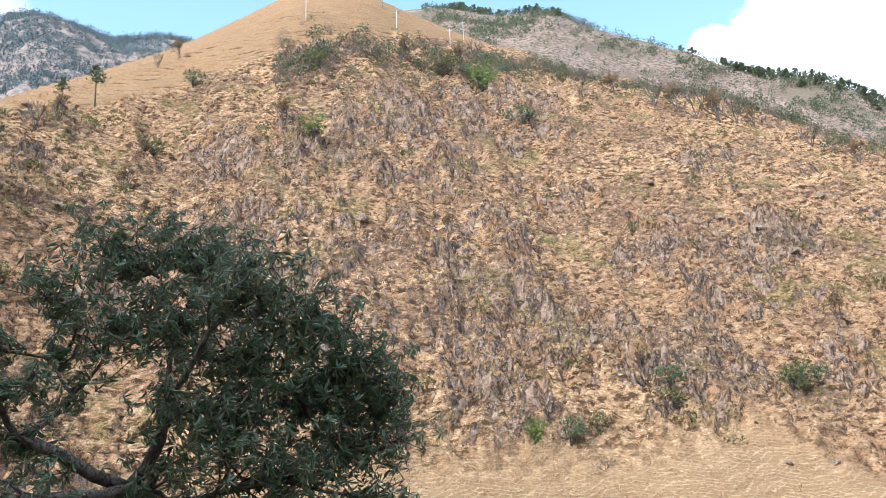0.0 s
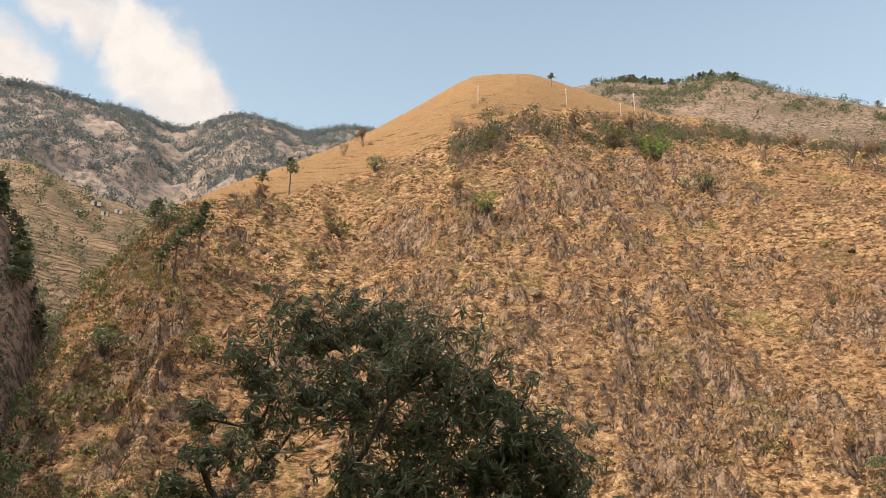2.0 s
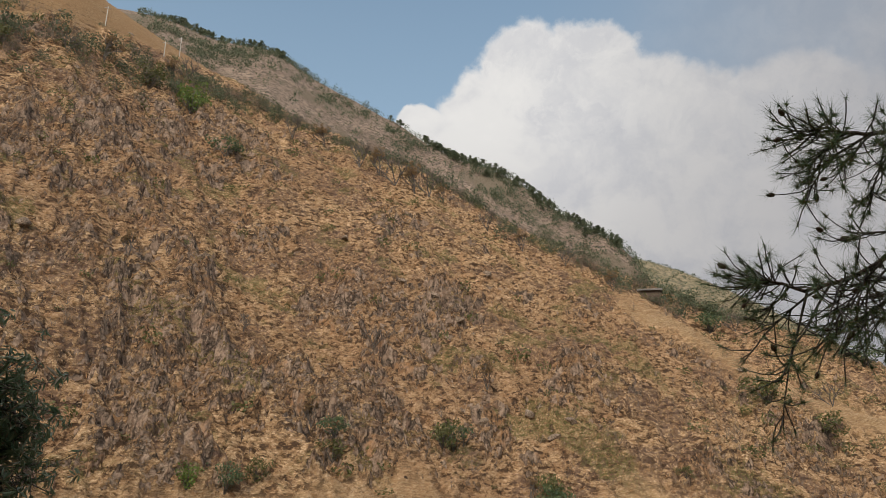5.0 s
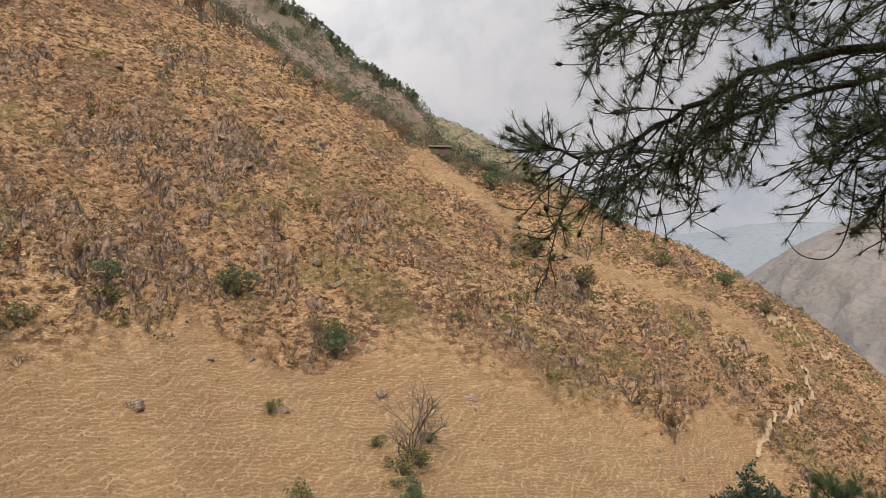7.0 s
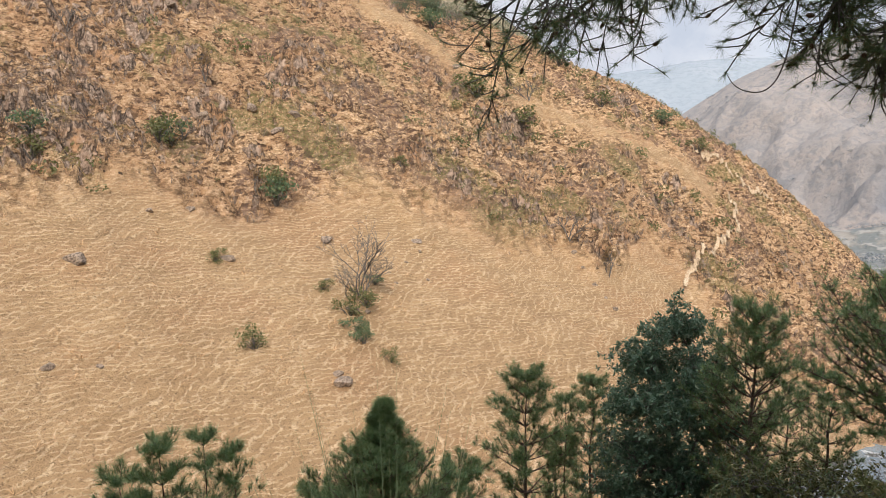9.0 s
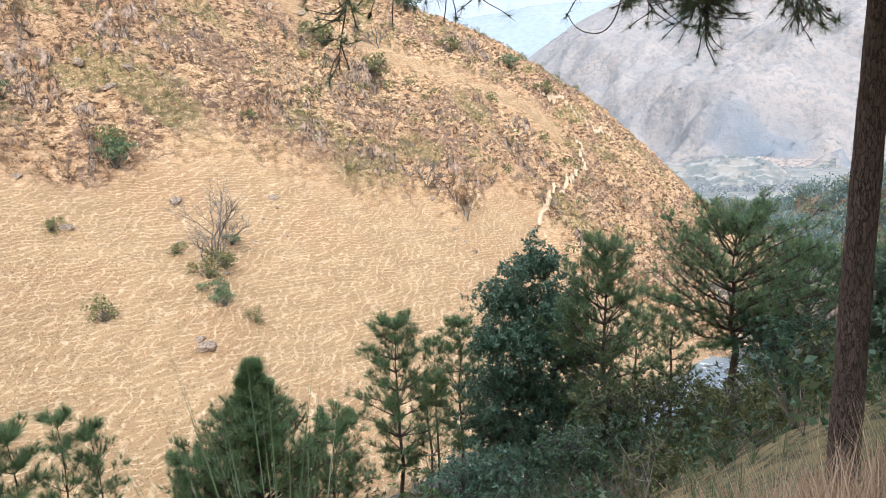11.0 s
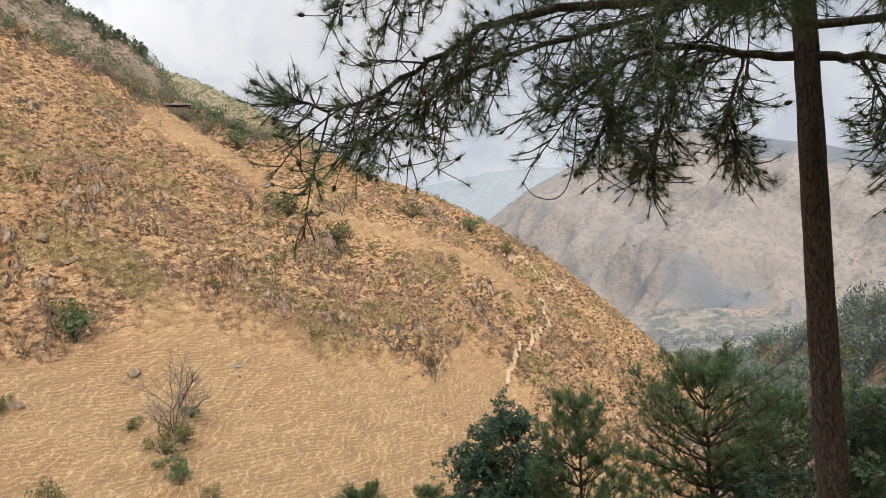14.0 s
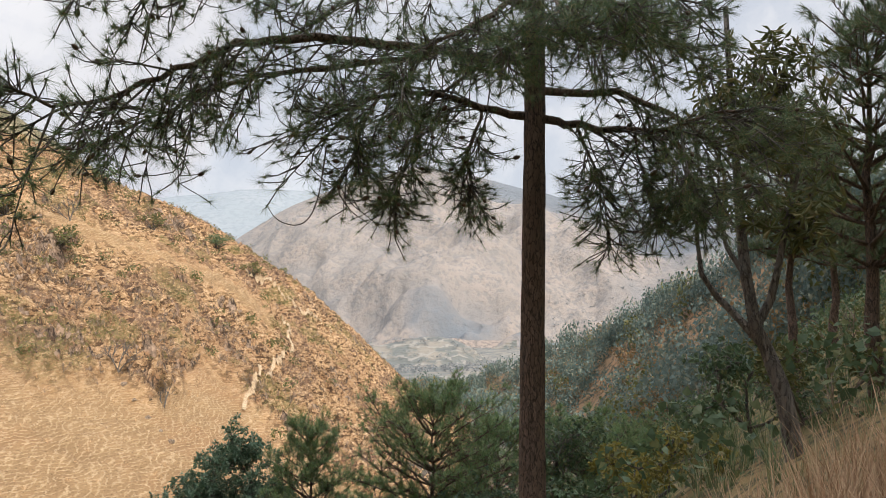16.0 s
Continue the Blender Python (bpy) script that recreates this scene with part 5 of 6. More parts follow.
blades("dry_grass", scattered(520, (-118, -72), (2.6, 6.5), 91)[0], 16, 0.72, 16, 0.0035, "straw", 92, "tall dry straw-coloured grass on the bank", "grass")
blades("bank_grass", scattered(1500, (-118, 10), (6, 30), 93)[0], 14, 0.55, 22, 0.006, "green_blade", 94, "rough green and dry grass under trees", "grass")
tuft_base = at_polar(-43.0, 2.1)
blades("grass_tuft", [pose(*tuft_base)], 110, 1.85, 30, 0.0034, "green_blade", 95, "tuft of long arching green blades", "grass", "", 0.30)
blades("reed_grass", scattered(240, (30, 47), (8, 13), 96)[0], 14, 1.5, 12, 0.006, "green_blade", 97, "tall reedy grass under a broad-leaved tree", "grass")

# ---------------------------------------------------------------- growth and stones on the opposite hill
def on_face(n, seed, az=(56, -84), u=(0.0, 1.0), keep=None):
    """Random points of the opposite face, sorted out by keep(az, u, rock, lawn)."""
    rng = np.random.RandomState(seed)
    a, v = rng.uniform(az[1], az[0], n), rng.uniform(*u, n)
    rf, rc = along(a, HILL, 1), along(a, HILL, 3)
    r = rf + (rc - rf) * v
    x, y = -np.sin(np.radians(a)) * r, np.cos(np.radians(a)) * r
    z, kind, rock, tuft, lawn = near_height(x, y)
    ok = (kind == 0)
    if keep is not None:
        ok &= rng.uniform(0, 1, n) < keep(a, v, rock, lawn, x, y)
    return np.stack([x, y, z], -1)[ok], rng


def poses(points, rng, lo, hi, lean=0.15, squash=(0.8, 1.2)):
    n = len(points)
    s, t, k = rng.uniform(lo, hi, n), rng.uniform(0, 6.28, n), rng.uniform(*squash, n)
    m = np.zeros((n, 4, 4))
    m[:, 0, 0], m[:, 0, 1], m[:, 1, 0], m[:, 1, 1] = s * np.cos(t), -s * np.sin(t), s * np.sin(t), s * np.cos(t)
    m[:, 2, 2], m[:, 3, 3] = s * k, 1
    m[:, 0, 2], m[:, 1, 2] = rng.uniform(-lean, lean, n) * s, rng.uniform(-lean, lean, n) * s
    m[:, :3, 3] = points
    return m


def twig_shrub(rng, stems=9, width=0.012):
    """A leafless shrub one metre high: forked slivers."""
    v, f = [], []
    for i in range(stems):
        a, t = rng.uniform(0, 6.28), radians(rng.uniform(8, 55))
        d = Vector((math.sin(t) * math.cos(a), math.sin(t) * math.sin(a), math.cos(t)))
        l = rng.uniform(0.6, 1.05)
        side = d.cross(Vector((rng.gauss(0, 1), rng.gauss(0, 1), rng.gauss(0, 1)))).normalized() * width
        k = len(v)
        v += [-side, side, d * l]
        f.append((k, k + 1, k + 2))
        for j in range(3):
            g = rng.uniform(0.35, 0.85)
            p = d * l * g
            e = p + (d + Vector((rng.gauss(0, .6), rng.gauss(0, .6), rng.gauss(.1, .4)))).normalized() * l * rng.uniform(.25, .5)
            k = len(v)
            v += [p - side * .7, p + side * .7, e]
            f.append((k, k + 1, k + 2))
    return v, f


def leaf_clump(rng, count=40, size=0.2, flat=0.8):
    """A bushy clump one metre across, of small folded leaf sprays."""
    v, f = [], []
    for i in range(count):
        d = Vector((rng.gauss(0, 1), rng.gauss(0, 1), rng.gauss(0.3, .8))).normalized()
        p = Vector((d.x * .5, d.y * .5, .42 + d.z * .45 * flat)) * rng.uniform(0.55, 1.08)
        q = Vector((rng.gauss(0, 1), rng.gauss(0, 1), rng.gauss(0, 1))).normalized()
        w = q.cross(d).normalized() * size * rng.uniform(.5, 1)
        h = w.cross(q).normalized() * size * rng.uniform(.5, 1)
        k = len(v)
        v += [p - w, p - h * .4 + q * size * .15, p + w, p + h]
        f += [(k, k + 1, k + 3), (k + 1, k + 2, k + 3)]
    return v, f


def stuff(name, templates, m, mat, label, category):
    pieces = [spread(*t, m[k::len(templates)]) for k, t in enumerate(templates) if len(m[k::len(templates)])]
    ob = new(name, mesh_of(name, *merge(pieces), [M[mat]]))
    return tagged(ob, label, category, kind="stuff")


def tussock(rng, blades_n=10, width=0.075):
    """A bent clump of dry grass one metre high."""
    v, f = [], []
    for i in range(blades_n):
        a, t = rng.uniform(0, 6.28), radians(rng.uniform(15, 75))
        d = Vector((math.sin(t) * math.cos(a), math.sin(t) * math.sin(a), math.cos(t)))
        side = Vector((-math.sin(a), math.cos(a), 0)) * width
        p0 = Vector((math.cos(a), math.sin(a), 0)) * 0.08
        p1, p2 = p0 + d * .6, p0 + d * .6 + (d - Vector((0, 0, .75))).normalized() * .5
        k = len(v)
        v += [p0 - side, p0 + side, p1 + side * 1.2, p1 - side * 1.2, p2]
        f += [(k, k + 1, k + 2, k + 3), (k + 3, k + 2, k + 4)]
    return v, f


def rib_offset(a, x, y):
    """Degrees above the grassy rib of the shoulder, and how near it is along the hill."""
    r = np.hypot(x, y)
    return np.degrees(np.arctan2(hill_plain(a, r) - EYE, r)) - along(a, RIB, 1), step(a, -44, -49) * (1 - step(a, -68, -73))


def build_hill_cover():
    rng = random.Random(101)
    def grassy(a, u, rock, lawn, x, y):
        return (1 - 0.86 * lawn) * (0.38 + 0.62 * step(rock + 0.5 * fbm(x / 6, y / 6, 3, 129), 0.75, 0.25))
    pts, nr = on_face(26000, 103, keep=grassy)
    stuff("hillside_tussocks", [tussock(rng, 9, 0.022) for _ in range(8)], poses(pts, nr, 0.45, 1.0, 0.4, (0.6, 0.9)), "tussock_straw", "pale dry tussock grass over the hillside", "grass")
    def scrub(a, u, rock, lawn, x, y):
        n = fbm(x / 14, y / 14, 3, 131)
        edge = np.exp(-((u - along(a, BAND, 1)) / 0.05) ** 2) * step(a, 16, 8)
        flank = step(a, 32, 38) * 0.8
        return np.clip((0.02 + 0.42 * step(n, 0.05, 0.40)) * (0.5 + 0.5 * rock) * (1 - lawn) + 0.5 * edge + flank * .1 + 0.55 * np.exp(-((rib_offset(a, x, y)[0] + 4.2) / 2.2) ** 2) * rib_offset(a, x, y)[1], 0, 1)
    pts, nr = on_face(15000, 107, keep=scrub)
    stuff("dry_scrub", [twig_shrub(rng, 11, 0.017) for _ in range(6)], poses(pts, nr, 0.8, 2.2, 0.3), "dry_twig", "leafless grey-brown scrub on the hillside", "scrub")
    def green(a, u, rock, lawn, x, y):
        n = fbm(x / 17, y / 17, 3, 137)
        edge = np.exp(-((u - along(a, BAND, 1)) / 0.055) ** 2) * step(a, 14, 8) * (1 - step(a, -44, -50))
        flank = step(a, 31, 37)
        patch = np.exp(-(((a + 12) / 3.2) ** 2 + ((u - 0.52) / 0.05) ** 2)) * 0.5
        off, by = rib_offset(a, x, y)
        lower = by * (0.55 * np.exp(-((off + 1.3) / 0.9) ** 2) + 0.22 * step(off, 1.2, 2.0) + 0.25 * step(u, 0.90, 0.96)) * (1 - 0.5 * lawn)
        return np.clip((0.045 + 0.20 * step(n, 0.12, 0.36)) * (1 - lawn) + 0.75 * edge + 0.6 * flank + patch + lower, 0, 1)
    pts, nr = on_face(9000, 109, keep=green)
    def crest(a, u, rock, lawn, x, y):
        return np.clip(1.1 * step(fbm(x / 13, y / 13, 3, 139), -0.35, 0.2) * np.exp(-((u - along(a, BAND, 1)) / 0.05) ** 2), 0, 1)
    pts2, nr2 = on_face(6500, 115, (11, -49), (0.5, 0.99), crest)
    stuff("crest_thicket", [leaf_clump(rng, 110, 0.085, 1.0) for _ in range(6)], poses(pts2[0::2], nr2, 1.8, 4.6, 0.15, (0.8, 1.3)), "far_leaf", "olive thicket along the crest of the hill", "scrub")
    stuff("crest_brush", [twig_shrub(rng, 22, 0.007) for _ in range(6)], poses(pts2[1::2], nr2, 2.2, 5.0, 0.2, (0.9, 1.4)), "dry_twig", "leafless brush along the crest of the hill", "scrub")
    stuff("green_scrub", [leaf_clump(rng, 46, 0.13) for _ in range(6)], poses(pts, nr, 0.7, 2.8, 0.2, (0.6, 1.2)), "bush_leaf", "olive green scrub in the gullies and along the crest", "scrub")


build_hill_cover()


def build_undergrowth():
    rng = random.Random(111)
    shapes = [leaf_clump(rng, 95, 0.07) for _ in range(5)]
    for name, n, seed, lo, hi, mat, label in [("undergrowth", 1000, 112, .6, 1.7, "dark_leaf", "dark green undergrowth between the trees"), ("bracken", 560, 113, .5, 1.2, "bush_leaf", "olive bracken and weeds on the bank"),
                                               ("brush", 640, 114, .6, 1.6, "dry_twig", "grey leafless brush on the bank")]:
        m, got = scattered(n, (-124, 25), (10.5, 52), seed, lo, hi)
        stuff(name, shapes if mat != "dry_twig" else [twig_shrub(rng) for _ in range(4)], m[(got[1] == 1) | ((got[1] == 4) & (np.arange(n) % 2 == 0))], mat, label, "undergrowth")


build_undergrowth()


def boulder_mesh(name, seed, rough=0.32):
    rng = random.Random(seed)
    bm = bmesh.new()
    bmesh.ops.create_icosphere(bm, subdivisions=3, radius=0.5)
    cuts = [(Vector((rng.gauss(0, 1), rng.gauss(0, 1), rng.gauss(0, 1))).normalized(), rng.uniform(0.27, 0.42)) for _ in range(9)]
    for v in bm.verts:
        for d, k in cuts:
            e = v.co.dot(d) - k
            if e > 0:
                v.co -= d * e * 0.92
        v.co += v.co.normalized() * rough * 0.16 * noise.noise(v.co * 5 + Vector((seed, 0, 0)))
    me = bpy.data.meshes.new(name)
    bm.to_mesh(me)
    bm.free()
    me.materials.append(M["rock"])
    return me


def build_boulders():
    shapes = [boulder_mesh("boulder", s) for s in (1, 2, 3, 4, 5)]
    rng = random.Random(141)
    spots = [(-20.7, -7.0, 3.0), (-18.7, -14.2, 1.2), (-43.9, -9.8, 0.8), (-44.7, -8.2, 0.8), (-45.8, -7.4, 0.9), (-22.0, -14.6, 0.9), (-39.6, -17.2, 2.4), (-39.2, -16.6, 1.3), (-40.4, -11.8, 1.8), (-41.6, -12, 1.2), (-38.6, -9.4, 1.2),
             (-57.8, -7.4, 1.1), (-58.5, -8.6, 1.0), (-59.4, -9.8, 1.2), (-60.2, -10.8, .9), (-60.9, -11.6, 1.1), (-28.0, 10.6, 2.6), (-27.2, 9.2, 3.2), (-26, 12.6, 2.4), (-33.3, 3.6, 3.0), (-36.4, 3.2, 3.2), (-35.2, 1.9, 2.2), (30.8, 15.6, 2.6), (36.0, 3.0, 2.2), (26.3, 15.2, 3.4), (25.2, 17.6, 2.8), (-46.4, -9.6, 0.7)]
    for k in range(48):
        spots.append((rng.uniform(-52, 30), None, rng.uniform(0.8, 2.6)))
    for az, el, size in spots:
        p = hit(az, el) if el is not None else None
        if p is None:
            r = along(az, HILL, 1) + (along(az, HILL, 3) - along(az, HILL, 1)) * rng.uniform(0.12, 0.8)
            p = at_polar(az, float(r))
        ob = new("boulder", rng.choice(shapes))
        ob.matrix_world = Matrix.Translation(p - Vector((0, 0, size * 0.08))) @ Euler((rng.uniform(-.3, .3), rng.uniform(-.3, .3), rng.uniform(0, 6.28))).to_matrix().to_4x4() @ Matrix.Diagonal((size, size * rng.uniform(.6, .9), size * rng.uniform(.45, .75), 1))
        tagged(ob, "grey-brown weathered boulder set in dry grass", "boulder", "hillside boulders")


build_boulders()


def bush_template(name, seed, leaf, label, count=420, size=0.07, open_=False):
    """A bush one metre high: stems and foliage."""
    rng = random.Random(seed)
    bush = thing(name, Matrix.Identity(4), label, "bush", "hillside bushes")
    wood = Wood()
    pieces = []
    for k in range(16):
        a, t = rng.uniform(0, 6.28), radians(rng.uniform(5, 68))
        tip = Vector((math.sin(t) * math.cos(a), math.sin(t) * math.sin(a), math.cos(t))) * rng.uniform(0.30, 0.72)
        wood.limb([Vector((0, 0, -0.12)), tip * .5 + Vector((0, 0, .05)), tip], [0.022, 0.014, 0.005], 5)
        m = [frame_matrix(tip + Vector((rng.gauss(0, .12), rng.gauss(0, .12), rng.gauss(0, .1))), (0, 0, 1), rng.uniform(.3, .5), rng)]
        pieces.append(spread(*leaf_clump(rng, count // 12, size * 2.0), m))
    part_of(bush, "stem", wood.mesh(name + "_stem", M["grey_bark"]))
    part_of(bush, "foliage", mesh_of(name + "_foliage", *merge(pieces), [M[leaf]]))
    return bush


def dry_tree_template(name, seed, label, height=1.0, spread_=0.42, levels=4, leaf=None, lean=.22, thick=.017, group="bare trees"):
    """A leafless tree one metre high, forking four times."""
    rng = random.Random(seed)
    tree = thing(name, Matrix.Identity(4), label, "tree", group)
    wood = Wood()
    tips = []
    def grow(a, d, l, w, level):
        line = bent_line(a, d, l, 3, rng, -0.03, 0.10)
        wood.limb(line, [w, w * .9, w * .82, w * .74], 5)
        if level == 0:
            tips.append(line[-1])
            return
        for k in range(rng.randint(2, 3)):
            e = (line[-1] - line[-2]).normalized() + Vector((rng.gauss(0, spread_), rng.gauss(0, spread_), rng.gauss(.08, .22)))
            grow(line[-1].lerp(line[-2], rng.uniform(0, .8) if k else 0), e, l * rng.uniform(.55, .85), w * .7, level - 1)
    for stem in range(3):
        grow(Vector((0, 0, -0.05)), Vector((rng.gauss(0, lean), rng.gauss(0, lean), 1)), 0.26, thick, levels)
    part_of(tree, "trunk", wood.mesh(name + "_wood", M["grey_bark"]))
    if leaf:
        m = [frame_matrix(t, (0, 0, 1), rng.uniform(.04, .08), rng) for t in tips]
        pieces = [spread(*leaf_clump(rng, 10, .35), m[k::3]) for k in range(3)]
        part_of(tree, "crown", mesh_of(name + "_leaves", *merge(pieces), [M[leaf]]))
    return tree


def standing(p, size, rng, sink=0.1, wide=1.0):
    return Matrix.Translation(p - Vector((0, 0, sink))) @ Matrix.Rotation(rng.uniform(0, 6.28), 4, "Z") @ Matrix.Diagonal((size * wide, size * wide, size, 1))


def repeat(template, places):
    """The template at the first place, copies of it at the others."""
    for m in places[1:]:
        copy_thing(template, m)
    template.matrix_basis = places[0]


def build_hill_things():
    rng = random.Random(151)
    def tall(az, el0, el1):
        p = hit(az, el0)
        return p, max(0.8, math.hypot(p.x, p.y) * (math.tan(radians(el1)) - math.tan(radians(el0))))
    dark, olive, bright = [], [], []
    for bag, az, e0, e1, wide in [(dark, -18.8, 1.6, 3.4, 1.1), (olive, -18.7, 0.0, 1.9, 1.2), (dark, -27.7, 0.8, 3.0, .8), (olive, -26.8, 1.2, 3.4, 1.1), (dark, -34.9, -3.6, -1.2, .9), (olive, -35.2, -2.6, -0.4, 1.0),
                                  (olive, -32.9, -14.4, -12.3, .9), (olive, -30.3, -7.7, -6.5, 1.2), (dark, -11.2, -2.3, 0.0, .9), (bright, -8.6, -2.0, 0.0, .9), (olive, -13.2, -1.4, 0.4, 1.0), (olive, -44.4, -0.8, 0.1, 1.3),
                                  (olive, -43.4, -15.9, -14.6, 1.0), (dark, -41.3, -14.4, -13.0, 1.1), (bright, -5.9, 24.8, 27.0, 1.0), (dark, -9.0, 22.1, 23.6, 1.2), (bright, 8.0, 21.6, 23.2, 1.2), (olive, -2.6, 26, 27.6, 1.2), (olive, 7.6, 26.6, 27.8, 1.4),
                                  (dark, 33.4, 18.6, 20.4, 1.2), (olive, 29.5, 9.6, 11.6, 1.3), (dark, 36.4, 9.2, 11.2, 1.3), (olive, 20.2, 19.4, 20.8, 1.3), (dark, 17.5, 24.6, 25.8, 1.2), (dark, -56.4, 6.6, 8.2, 1.4), (olive, -59.6, 3.6, 5.0, 1.4),
                                  (dark, -64.0, 2.2, 3.4, 1.4), (olive, -66.6, 0.2, 1.4, 1.4), (olive, -50.3, 4.4, 6.4, 1.5), (olive, -53.6, 2.2, 4.0, 1.4), (dark, -46.8, 9.4, 11.0, 1.2), (olive, -41.6, -11.6, -9.8, 1.3), (olive, -40.2, -12.2, -10.6, 1.3), (dark, -40.8, -13.6, -12.2, 1.2), (olive, -38.2, -10.2, -9.2, 1.4), (dark, -42.2, -9.9, -9.0, 1.4)]:
        p, h = tall(az, e0, e1)
        bag.append(standing(p, h, rng, 0.1, wide))
    repeat(bush_template("bush", 161, "dark_leaf", "dark green bush on the dry slope"), dark)
    repeat(bush_template("bush", 162, "bush_leaf", "olive green bush on the dry slope"), olive)
    repeat(bush_template("bush", 163, "lime_leaf", "bright green bush on the dry slope"), bright)
    # the lone bare tree in the meadow, and its like along the crest
    p, h = tall(-41.0, -10.7, -5.0)
    lone = dry_tree_template("bare_tree", 178, "nearly leafless tree in the middle of the meadow", levels=5, spread_=.46, lean=.14, thick=.0075)
    repeat(lone, [standing(p, h * 1.4, rng, 0.1, 1.0), standing(hit(-41.4, -10.9), h * 0.9, rng, 0.1, 1.2), standing(hit(-40.6, -11.3), h * 0.75, rng, 0.1, 1.2)])
    places = []
    for az, e0, e1 in [(-5.4, 27.0, 29.2), (-4.2, 26.8, 28.6), (-14.0, 24.0, 26.4), (-16.6, 23.6, 25.6), (-19.6, 22.2, 25.0), (-21.2, 21.8, 24.4), (-22.6, 21.0, 24.0), (-24.2, 20.4, 23.4), (-25.4, 20.2, 23.0), (-26.6, 19.6, 21.6), (-30.2, 17.6, 20.0),
                       (-33.0, 16.0, 18.2), (-36.4, 14.8, 16.8), (-40.0, 12.8, 14.8), (-48.5, 9.4, 11.4), (18.6, 26.4, 28.2), (20.2, 25.6, 27.0), (0.8, 27.2, 29.6), (3.4, 27.2, 29.0), (26.8, 21.0, 23.6), (28.2, 20.4, 23.0), (22, 16.6, 19.2), (24.4, 13.6, 16.4),
                       (28.6, 3.0, 6.0), (34.6, 1.0, 4.6), (33.6, 4.4, 7.2), (-11.5, 9.2, 11.2), (-2.8, 14.0, 16.4), (-21.4, 8.4, 10.6), (-30.2, 5.4, 8.2), (-57.4, -6.6, -3.6), (-60.4, -9.2, -6.2), (-54.2, 4.0, 6.2), (-33.4, -2.6, -0.4), (15.0, 18.0, 20.4), (10.4, 22.4, 24.6),
                       (-13.6, -4.4, -3.0), (-17, 2.4, 5.0), (-28.4, 1.2, 3.6), (31.6, 8.2, 11.0), (38.4, 2.0, 5.0), (37.2, 6.8, 9.4)]:
        p, h = tall(az, e0, e1)
        places.append(standing(p, h, rng, 0.1, rng.uniform(.8, 1.2)))
    repeat(dry_tree_template("bare_tree", 172, "small leafless grey tree on the hillside", spread_=.46, lean=.3), places[0::2])
    repeat(dry_tree_template("bare_tree", 173, "small leafless tree with a few dry leaves", leaf="rust_leaf", spread_=.42), places[1::2])


build_hill_things()


def far_pine_template(name, seed, height, crown_low, radius, leaf, label, group, sprays=220, size=0.75):
    """A pine seen from afar: trunk, limbs and a crown of broken layers."""
    rng = random.Random(seed)
    tree = thing(name, Matrix.Identity(4), label, "pine tree", group)
    wood = Wood()
    wood.limb([Vector((0, 0, -1)), Vector((.1, .05, height * .5)), Vector((0, .1, height * .97))], [height * .02, height * .014, height * .004], 6)
    v, f = [], []
    pads = 13
    for k in range(pads):
        t = k / (pads - 1)
        z = crown_low + (height - crown_low) * t
        reach = radius * (1.15 - t) ** .6 * rng.uniform(.6, 1.1)
        a = rng.uniform(0, 6.28)
        c = Vector((math.cos(a) * reach * .55, math.sin(a) * reach * .55, z))
        wood.limb([Vector((0, 0, z - .3)), c], [height * .006, height * .003], 4)
        for j in range(sprays // pads):
            p = c + Vector((rng.gauss(0, .42) * reach, rng.gauss(0, .42) * reach, rng.gauss(0, .03) * height))
            q = Vector((rng.gauss(0, 1), rng.gauss(0, 1), rng.gauss(.9, .8))).normalized()
            w = q.cross(Vector((rng.gauss(0, 1), rng.gauss(0, 1), rng.gauss(0, 1)))).normalized()
            h = w.cross(q)
            s = size * rng.uniform(.5, 1.1)
            i = len(v)
            v += [p - w * s, p - h * s * .5, p + w * s, p + h * s * .6]
            f += [(i, i + 1, i + 2), (i, i + 2, i + 3)]
    part_of(tree, "trunk", wood.mesh(name + "_wood", M["grey_bark"]))
    part_of(tree, "crown", mesh_of(name + "_crown", v, f, [M[leaf]]))
    return tree


